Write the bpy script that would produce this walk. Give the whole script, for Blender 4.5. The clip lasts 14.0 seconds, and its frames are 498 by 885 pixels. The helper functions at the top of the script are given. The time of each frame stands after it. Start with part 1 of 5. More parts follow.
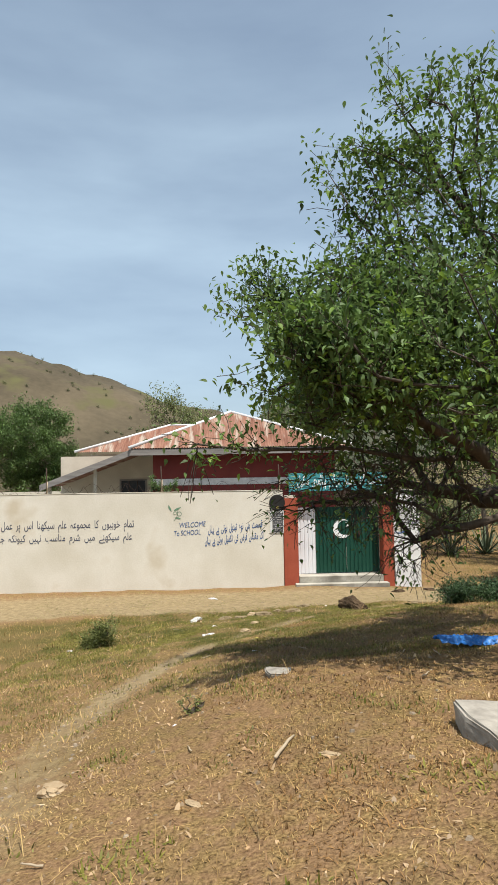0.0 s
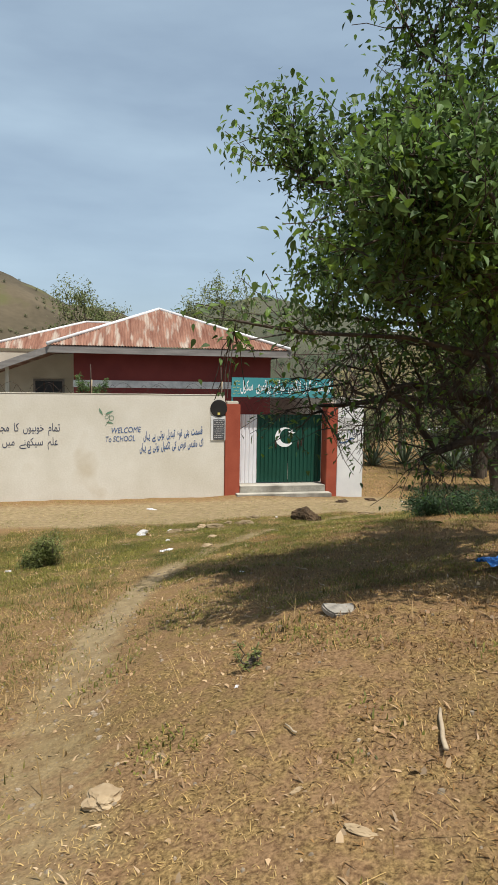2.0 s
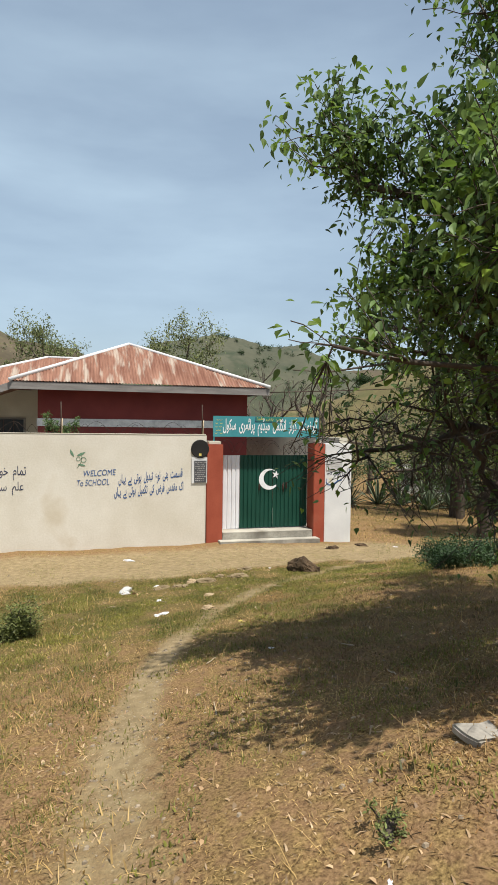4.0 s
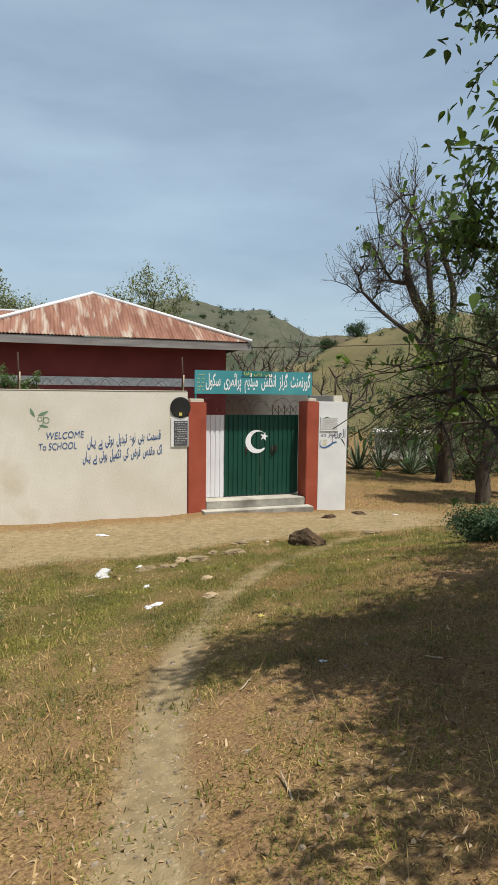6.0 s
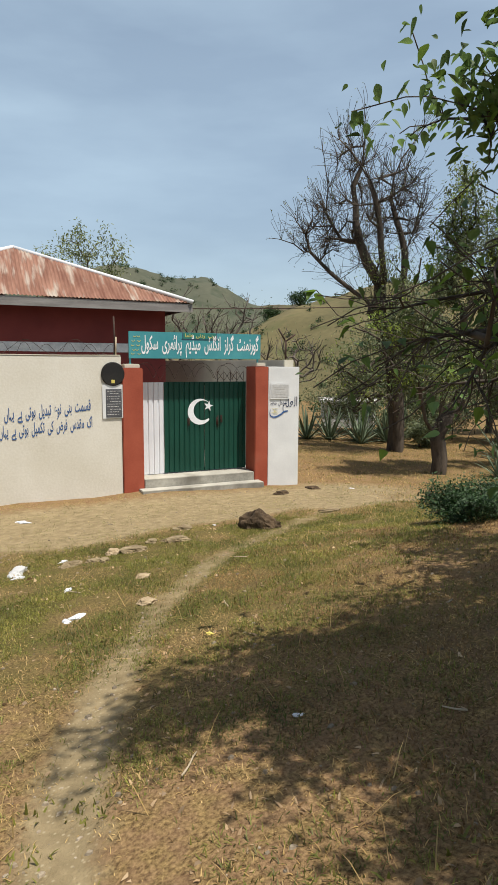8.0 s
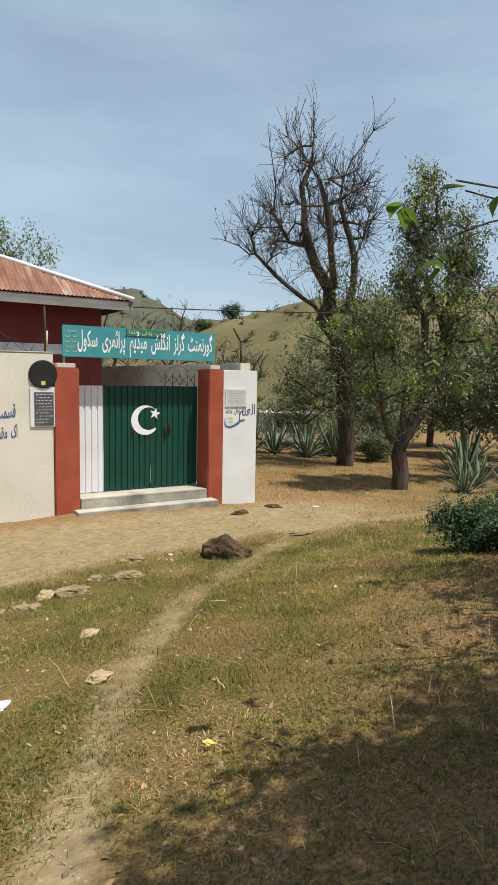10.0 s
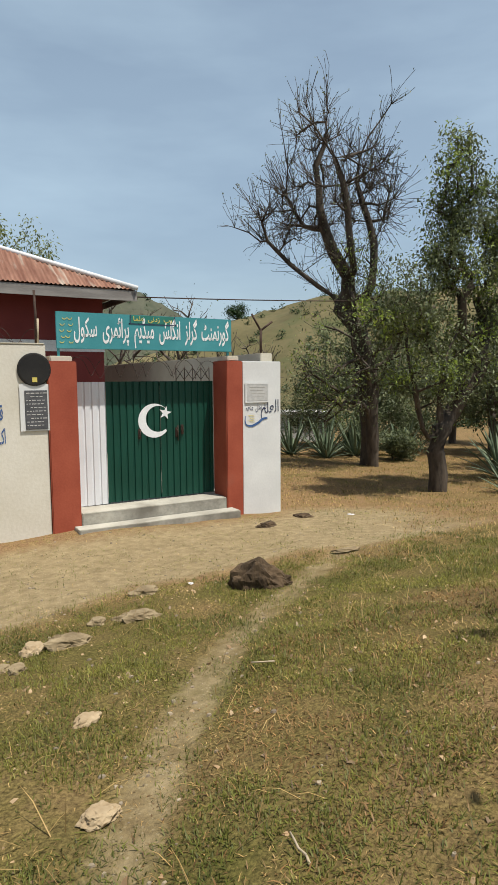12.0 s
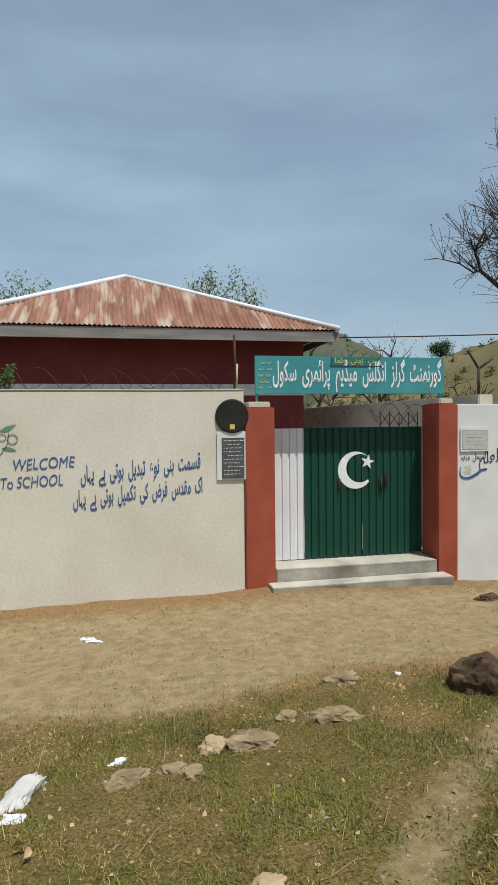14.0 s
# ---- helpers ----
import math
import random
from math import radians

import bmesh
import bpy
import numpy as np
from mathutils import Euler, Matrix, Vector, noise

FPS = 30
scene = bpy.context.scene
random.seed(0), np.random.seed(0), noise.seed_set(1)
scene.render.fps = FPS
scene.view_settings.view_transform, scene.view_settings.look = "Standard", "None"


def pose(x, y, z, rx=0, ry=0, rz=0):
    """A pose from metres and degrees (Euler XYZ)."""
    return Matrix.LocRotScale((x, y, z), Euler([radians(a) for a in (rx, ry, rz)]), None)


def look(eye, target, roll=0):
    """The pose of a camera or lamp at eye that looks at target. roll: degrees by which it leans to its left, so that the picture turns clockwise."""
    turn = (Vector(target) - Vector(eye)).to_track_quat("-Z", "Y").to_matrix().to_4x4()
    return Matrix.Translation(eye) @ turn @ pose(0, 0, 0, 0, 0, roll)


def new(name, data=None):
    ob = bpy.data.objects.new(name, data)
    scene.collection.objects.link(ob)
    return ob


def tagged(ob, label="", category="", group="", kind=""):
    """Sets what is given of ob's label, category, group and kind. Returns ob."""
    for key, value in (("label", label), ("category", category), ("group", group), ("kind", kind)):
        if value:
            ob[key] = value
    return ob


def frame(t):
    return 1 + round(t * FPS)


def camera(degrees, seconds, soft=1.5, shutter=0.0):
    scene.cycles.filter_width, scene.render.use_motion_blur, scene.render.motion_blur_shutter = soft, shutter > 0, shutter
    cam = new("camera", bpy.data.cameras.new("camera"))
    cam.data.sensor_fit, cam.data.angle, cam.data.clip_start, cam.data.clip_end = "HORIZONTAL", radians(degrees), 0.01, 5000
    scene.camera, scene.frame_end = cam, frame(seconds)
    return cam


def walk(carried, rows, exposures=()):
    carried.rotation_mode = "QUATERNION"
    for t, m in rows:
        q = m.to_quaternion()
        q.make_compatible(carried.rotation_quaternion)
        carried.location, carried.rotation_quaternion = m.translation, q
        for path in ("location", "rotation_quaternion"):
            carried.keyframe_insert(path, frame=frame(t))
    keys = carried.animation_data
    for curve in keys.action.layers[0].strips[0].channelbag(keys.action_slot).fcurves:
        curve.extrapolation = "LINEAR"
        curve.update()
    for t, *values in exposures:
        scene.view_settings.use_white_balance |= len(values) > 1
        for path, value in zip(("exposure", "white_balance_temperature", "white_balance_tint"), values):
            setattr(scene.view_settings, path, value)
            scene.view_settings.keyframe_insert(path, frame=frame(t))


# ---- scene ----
cam = camera(44.1, 14.0, 1.25)
PATH = [
    (0, (-1.351, -16.207, 2.798), (-1.291, -14.212, 2.914), -1.0),
    (0.5, (-1.6, -15.783, 2.756), (-1.539, -13.784, 2.75), -0.5),
    (1, (-1.93, -15.6, 2.745), (-1.689, -13.617, 2.649), -0.2),
    (1.5, (-2.147, -15.324, 2.716), (-1.892, -13.34, 2.738), -1.2),
    (2, (-2.274, -14.943, 2.678), (-1.896, -12.987, 2.498), 0.8),
    (2.5, (-2.464, -14.632, 2.682), (-1.887, -12.739, 2.397), 2.2),
    (3, (-2.517, -14.358, 2.677), (-1.957, -12.439, 2.623), -0.3),
    (3.5, (-2.613, -13.929, 2.684), (-2.147, -11.991, 2.526), 1.0),
    (3.7, (-2.698, -13.896, 2.708), (-2.214, -11.956, 2.657), 0.7),
    (5.8, (-2.885, -12.365, 2.531), (-2.182, -10.501, 2.363), 0.9),
    (6, (-2.868, -12.155, 2.469), (-2.219, -10.27, 2.306), 0.7),
    (6.5, (-2.785, -11.855, 2.449), (-2.148, -9.98, 2.171), 0.5),
    (7, (-2.77, -11.547, 2.409), (-1.97, -9.728, 2.187), 1.8),
    (7.2, (-2.711, -11.463, 2.405), (-1.908, -9.65, 2.15), 1.2),
    (9.3, (-2.253, -9.956, 2.169), (-1.401, -8.156, 1.99), -1.4),
    (9.5, (-2.286, -9.822, 2.146), (-1.328, -8.069, 2.051), 0.2),
    (10, (-2.236, -9.522, 2.137), (-1.214, -7.814, 1.931), 1.1),
    (10.5, (-2.133, -9.168, 2.08), (-1.079, -7.481, 1.872), 1.5),
    (11, (-2.04, -8.833, 2.017), (-0.926, -7.176, 1.908), -1.3),
    (11.5, (-1.922, -8.522, 2.012), (-0.928, -6.789, 1.91), -3.0),
    (12, (-1.768, -8.22, 1.988), (-0.766, -6.501, 1.787), -0.4),
    (12.5, (-1.684, -7.933, 1.978), (-0.633, -6.233, 1.9), 0.2),
    (12.9, (-1.61, -7.727, 2.009), (-0.629, -5.994, 1.826), -0.1),
    (13, (-1.607, -7.691, 2.017), (-0.67, -5.93, 1.876), 1.0),
    (13.1, (-1.559, -7.711, 2.031), (-0.693, -5.909, 1.966), -1.0),
    (13.3, (-1.529, -7.612, 2.064), (-0.861, -5.727, 2.059), 1.3),
    (13.5, (-1.554, -7.53, 2.099), (-1.007, -5.607, 2.029), 2.0),
    (13.8, (-1.572, -7.391, 2.038), (-1.101, -5.449, 1.962), -0.3),
    (14, (-1.523, -7.481, 2.077), (-1.109, -5.526, 2.009), -0.6),
]
EXPOSURES = [(0, 0.26, 6500, 10), (1.0, 0.13, 6500, 10), (2.0, 0.08, 6500, 10), (3.0, 0.22, 6540, 10), (3.5, 0.22, 6550, 10), (6.5, 0.07, 6500, 9.5), (9.5, 0.2, 6500, 10), (11, 0.15, 6530, 9), (12, 0.08, 6490, 8.7), (13, 0.08, 6420, 8.2), (14, -0.14, 6300, 7.5)]
walk(cam, [(t, look(eye, target, roll)) for t, eye, target, roll in PATH], EXPOSURES)


# ---- world, sun ----
SUN_EL, SUN_AZ = 68.5, 25.0          # azimuth from -y towards +x
sun_dir = Vector((math.sin(radians(SUN_AZ)) * math.cos(radians(SUN_EL)), -math.cos(radians(SUN_AZ)) * math.cos(radians(SUN_EL)), math.sin(radians(SUN_EL))))
world = bpy.data.worlds.new("sky")
scene.world = world
world.use_nodes = True
wn, wl = world.node_tree.nodes, world.node_tree.links
wn.clear()
sky = wn.new("ShaderNodeTexSky")
sky.sky_type, sky.sun_disc = "NISHITA", False
sky.sun_elevation, sky.sun_rotation = radians(SUN_EL), radians(180 - SUN_AZ)
sky.air_density, sky.dust_density, sky.ozone_density = 1.0, 2.2, 1.0
tc = wn.new("ShaderNodeTexCoord")
mp = wn.new("ShaderNodeMapping")
mp.inputs["Scale"].default_value = (1.2, 1.2, 4.6)
mp.inputs["Rotation"].default_value = (0, radians(7), 0)
cn = wn.new("ShaderNodeTexNoise")
cn.inputs["Scale"].default_value, cn.inputs["Detail"].default_value, cn.inputs["Roughness"].default_value = 1.7, 5.0, 0.52
cr = wn.new("ShaderNodeMapRange")
cr.inputs["From Min"].default_value, cr.inputs["From Max"].default_value = 0.38, 0.80
cr.inputs["To Min"].default_value, cr.inputs["To Max"].default_value = 0.33, 0.66
cm = wn.new("ShaderNodeMix")
cm.data_type = "RGBA"
cm.inputs["B"].default_value = (6.5, 8.35, 9.7, 1)
bg = wn.new("ShaderNodeBackground")
bg.inputs["Strength"].default_value = 0.097
wo = wn.new("ShaderNodeOutputWorld")
wl.new(tc.outputs["Generated"], mp.inputs["Vector"])
wl.new(mp.outputs["Vector"], cn.inputs["Vector"])
wl.new(cn.outputs["Fac"], cr.inputs["Value"])
# haze and thin cloud thin out towards the zenith
sx = wn.new("ShaderNodeSeparateXYZ")
hz = wn.new("ShaderNodeMapRange")
hz.inputs["From Min"].default_value, hz.inputs["From Max"].default_value = 0.40, 0.80
hz.inputs["To Min"].default_value, hz.inputs["To Max"].default_value = 1.0, 0.12
hm = wn.new("ShaderNodeMath")
hm.operation = "MULTIPLY"
wl.new(tc.outputs["Generated"], sx.inputs["Vector"])
wl.new(sx.outputs["Z"], hz.inputs["Value"])
wl.new(cr.outputs["Result"], hm.inputs[0])
wl.new(hz.outputs["Result"], hm.inputs[1])
wl.new(hm.outputs[0], cm.inputs["Factor"])
wl.new(sky.outputs["Color"], cm.inputs["A"])
wl.new(cm.outputs["Result"], bg.inputs["Color"])
wl.new(bg.outputs["Background"], wo.inputs["Surface"])
sun = new("sun", bpy.data.lights.new("sun", "SUN"))
sun.data.energy, sun.data.angle, sun.data.color = 5.0, radians(0.6), (1.0, 0.955, 0.89)
sun.matrix_world = look(sun_dir * 60, (0, 0, 0))


# ---- materials ----
def material(name, low, high, scale=4.0, rough=0.8, bump=0.15, fine=40.0, stain=None, stain_at=0.55, metal=0.0, spec=0.3, stretch=(1, 1, 1), stain_scale=1.2, vary=0.0):
    """A surface with a coarse and a fine noise between two colours, fine relief and, if given, stains of a third colour."""
    m = bpy.data.materials.new(name)
    m.use_nodes = True
    n, l = m.node_tree.nodes, m.node_tree.links
    b = n["Principled BSDF"]
    b.inputs["Roughness"].default_value, b.inputs["Metallic"].default_value = rough, metal
    b.inputs["Specular IOR Level"].default_value = spec
    co = n.new("ShaderNodeTexCoord")
    ma = n.new("ShaderNodeMapping")
    ma.inputs["Scale"].default_value = stretch
    l.new(co.outputs["Object"], ma.inputs["Vector"])

    def noise_node(s, detail=4.0):
        t = n.new("ShaderNodeTexNoise")
        t.inputs["Scale"].default_value, t.inputs["Detail"].default_value = s, detail
        l.new(ma.outputs["Vector"], t.inputs["Vector"])
        return t

    a, f = noise_node(scale), noise_node(fine, 3.0)
    add = n.new("ShaderNodeMath")
    add.operation = "MULTIPLY_ADD"
    add.inputs[1].default_value = 0.35
    l.new(f.outputs["Fac"], add.inputs[0])
    l.new(a.outputs["Fac"], add.inputs[2])
    ramp = n.new("ShaderNodeMapRange")
    ramp.inputs["From Min"].default_value, ramp.inputs["From Max"].default_value = 0.45, 0.9
    l.new(add.outputs[0], ramp.inputs["Value"])
    mix = n.new("ShaderNodeMix")
    mix.data_type = "RGBA"
    mix.inputs["A"].default_value, mix.inputs["B"].default_value = (*low, 1), (*high, 1)
    l.new(ramp.outputs["Result"], mix.inputs["Factor"])
    col = mix.outputs["Result"]
    if stain:
        s = noise_node(stain_scale, 6.0)
        sr = n.new("ShaderNodeMapRange")
        sr.inputs["From Min"].default_value, sr.inputs["From Max"].default_value = stain_at, stain_at + 0.14
        l.new(s.outputs["Fac"], sr.inputs["Value"])
        sm = n.new("ShaderNodeMix")
        sm.data_type = "RGBA"
        sm.inputs["B"].default_value = (*stain, 1)
        l.new(col, sm.inputs["A"])
        l.new(sr.outputs["Result"], sm.inputs["Factor"])
        col = sm.outputs["Result"]
    if vary:
        g = n.new("ShaderNodeNewGeometry")
        hs = n.new("ShaderNodeHueSaturation")
        vr = n.new("ShaderNodeMapRange")
        vr.inputs["To Min"].default_value, vr.inputs["To Max"].default_value = 1 - vary, 1 + vary
        l.new(g.outputs["Random Per Island"], vr.inputs["Value"])
        l.new(vr.outputs["Result"], hs.inputs["Value"])
        l.new(col, hs.inputs["Color"])
        col = hs.outputs["Color"]
    l.new(col, b.inputs["Base Color"])
    if bump:
        bp = n.new("ShaderNodeBump")
        bp.inputs["Strength"].default_value, bp.inputs["Distance"].default_value = bump, 0.02
        l.new(add.outputs[0], bp.inputs["Height"])
        l.new(bp.outputs["Normal"], b.inputs["Normal"])
    return m


def leaf_material(name, low, high, through_light=0.35):
    m = material(name, low, high, scale=1.2, fine=9.0, rough=0.55, bump=0.0, vary=0.5, spec=0.35)
    n, l = m.node_tree.nodes, m.node_tree.links
    b = n["Principled BSDF"]
    col = b.inputs["Base Color"].links[0].from_socket
    t = n.new("ShaderNodeBsdfTranslucent")
    mx = n.new("ShaderNodeMixShader")
    mx.inputs["Fac"].default_value = through_light
    l.new(col, t.inputs["Color"])
    l.new(b.outputs["BSDF"], mx.inputs[1])
    l.new(t.outputs["BSDF"], mx.inputs[2])
    l.new(mx.outputs["Shader"], n["Material Output"].inputs["Surface"])
    return m


CREAM = material("cream_plaster", (0.57, 0.525, 0.42), (0.72, 0.685, 0.595), 0.8, 0.9, 0.35, 26, (0.55, 0.485, 0.365), 0.585, stretch=(1, 1, 1), stain_scale=0.8)
WHITEWASH = material("whitewash", (0.60, 0.60, 0.58), (0.70, 0.70, 0.67), 2.0, 0.9, 0.2, 30)
REDPAINT = material("red_paint", (0.27, 0.055, 0.028), (0.36, 0.085, 0.045), 2.5, 0.7, 0.15, 40, (0.25, 0.09, 0.06), 0.68)
MAROON = material("maroon_paint", (0.13, 0.022, 0.018), (0.19, 0.035, 0.028), 1.5, 0.75, 0.1, 40)
BAND = material("white_band", (0.45, 0.44, 0.42), (0.72, 0.70, 0.66), 5, 0.85, 0.1, 30, (0.33, 0.30, 0.27), 0.62)
BEIGE = material("beige_plaster", (0.45, 0.41, 0.32), (0.58, 0.54, 0.44), 1.5, 0.9, 0.15, 30)
GREENSHEET = material("green_sheet", (0.003, 0.042, 0.026), (0.006, 0.062, 0.040), 1.6, 0.5, 0.08, 60, (0.02, 0.06, 0.035), 0.66, spec=0.35)
WHITESHEET = material("white_sheet", (0.64, 0.65, 0.66), (0.75, 0.76, 0.77), 2.0, 0.5, 0.05, 50, (0.5, 0.48, 0.44), 0.72)
CONCRETE = material("concrete", (0.20, 0.187, 0.155), (0.42, 0.395, 0.33), 2.2, 0.95, 0.5, 25, (0.17, 0.155, 0.125), 0.56)
# paler than CONCRETE: the sunlight on the step tops is in this colour
STEPLIT = material("sunlit_worn_step_concrete", (0.30, 0.28, 0.23), (0.46, 0.435, 0.36), 2.2, 0.95, 0.5, 25, (0.25, 0.23, 0.185), 0.6)
RUST = material("rusted_sheet", (0.15, 0.062, 0.038), (0.31, 0.165, 0.11), 1.6, 0.8, 0.1, 7, (0.38, 0.31, 0.245), 0.51, stretch=(3.4, 0.5, 0.5), stain_scale=1.7)
RIDGE = material("white_ridge", (0.62, 0.62, 0.61), (0.74, 0.74, 0.73), 3, 0.6, 0.05)
FASCIA = material("grey_fascia", (0.17, 0.155, 0.14), (0.28, 0.26, 0.235), 3, 0.85, 0.2, 30, (0.2, 0.17, 0.15), 0.62, stretch=(0.4, 3, 3))
TEAL = material("teal_sign", (0.04, 0.225, 0.25), (0.07, 0.295, 0.315), 2.0, 0.55, 0.03, 40, (0.05, 0.24, 0.25), 0.62)
TEALDARK = material("dark_teal_paint", (0.02, 0.15, 0.12), (0.03, 0.19, 0.15), 4, 0.6, 0.02)
WHITEPAINT = material("white_paint", (0.70, 0.71, 0.70), (0.82, 0.83, 0.82), 12, 0.7, 0.02)
YELLOWPAINT = material("yellow_paint", (0.55, 0.45, 0.10), (0.65, 0.55, 0.15), 12, 0.7, 0.02)
BLUEPAINT = material("blue_paint", (0.035, 0.085, 0.22), (0.07, 0.14, 0.30), 14, 0.8, 0.02)
NAVYPAINT = material("navy_paint", (0.02, 0.03, 0.07), (0.05, 0.06, 0.11), 14, 0.8, 0.02)
GREENPAINT = material("green_paint", (0.10, 0.2, 0.12), (0.16, 0.28, 0.18), 14, 0.8, 0.02)
BLACKDISC = material("black_disc", (0.012, 0.012, 0.012), (0.03, 0.028, 0.025), 3, 0.45, 0.05)
SLATE = material("slate_plaque", (0.06, 0.062, 0.065), (0.11, 0.11, 0.115), 8, 0.6, 0.05)
MARBLE = material("grey_marble", (0.42, 0.415, 0.395), (0.54, 0.53, 0.50), 14, 0.5, 0.05)
IRON = material("rusty_iron", (0.035, 0.022, 0.016), (0.09, 0.055, 0.04), 20, 0.75, 0.1, 80, metal=0.3)
DARKGLASS = material("dark_glass", (0.012, 0.014, 0.016), (0.02, 0.022, 0.025), 3, 0.2, 0)
ROCK = material("weathered_rock", (0.14, 0.10, 0.052), (0.34, 0.265, 0.155), 6, 0.95, 0.9, 30, (0.20, 0.16, 0.11), 0.55, stretch=(1, 1, 4))
OCHREROCK = material("ochre_rock", (0.28, 0.20, 0.11), (0.44, 0.34, 0.21), 6, 0.95, 0.4, 40)
DARKWOOD = material("rotten_wood", (0.026, 0.017, 0.009), (0.115, 0.076, 0.042), 9, 0.95, 0.9, 50, stretch=(1, 1, 0.25))
DRYWOOD = material("dry_wood", (0.34, 0.27, 0.18), (0.5, 0.41, 0.28), 9, 0.9, 0.3, 50)
BARK = material("bark", (0.030, 0.023, 0.017), (0.105, 0.082, 0.06), 7, 0.95, 0.8, 35, stretch=(1, 1, 0.3))
GREYBARK = material("grey_bark", (0.06, 0.048, 0.04), (0.16, 0.13, 0.105), 7, 0.95, 0.6, 35, stretch=(1, 1, 0.3))
LEAF = leaf_material("mulberry_leaf", (0.06, 0.108, 0.03), (0.15, 0.235, 0.072), 0.4)
LEAFGREY = leaf_material("grey_green_leaf", (0.07, 0.09, 0.04), (0.175, 0.20, 0.09), 0.3)
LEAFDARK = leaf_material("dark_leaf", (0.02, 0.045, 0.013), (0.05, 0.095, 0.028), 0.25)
LEAFYOUNG = leaf_material("young_mulberry_leaf", (0.08, 0.15, 0.02), (0.19, 0.29, 0.05), 0.42)
LEAFYELLOW = leaf_material("yellow_green_leaf", (0.14, 0.20, 0.03), (0.26, 0.32, 0.06), 0.4)
LEAFPALE = leaf_material("pale_feathery_leaf", (0.12, 0.15, 0.055), (0.25, 0.28, 0.12), 0.4)
AGAVE = leaf_material("agave_leaf", (0.075, 0.11, 0.06), (0.16, 0.19, 0.11), 0.05)
WEED = leaf_material("weed_leaf", (0.10, 0.125, 0.03), (0.20, 0.22, 0.07), 0.3)
STRAW = leaf_material("straw", (0.27, 0.165, 0.055), (0.49, 0.345, 0.14), 0.25)
GRASS = leaf_material("grass_blade", (0.075, 0.09, 0.014), (0.24, 0.225, 0.042), 0.3)
RUSSET = leaf_material("russet_dead_grass", (0.11, 0.058, 0.02), (0.31, 0.175, 0.062), 0.2)
DRYLEAF = leaf_material("dry_leaf", (0.22, 0.12, 0.05), (0.50, 0.37, 0.22), 0.2)
PLASTIC = material("white_plastic", (0.6, 0.6, 0.6), (0.74, 0.74, 0.74), 9, 0.45, 0.4, 25)
TARP = material("blue_plastic", (0.02, 0.12, 0.36), (0.045, 0.20, 0.52), 6, 0.4, 0.5, 18)
HILLBROWN = material("dry_hillside", (0.055, 0.046, 0.028), (0.125, 0.10, 0.062), 0.05, 1, 0.5, 0.9, (0.10, 0.095, 0.04), 0.55, stain_scale=0.11)
HILLGREEN = material("olive_hillside", (0.085, 0.075, 0.032), (0.165, 0.135, 0.062), 0.06, 1, 0.5, 0.9, (0.08, 0.085, 0.032), 0.55, stain_scale=0.16)
HILLDARK = material("scrubby_hillside", (0.055, 0.062, 0.04), (0.10, 0.10, 0.066), 0.06, 1, 0.5, 0.9, (0.045, 0.058, 0.034), 0.53, stain_scale=0.2)


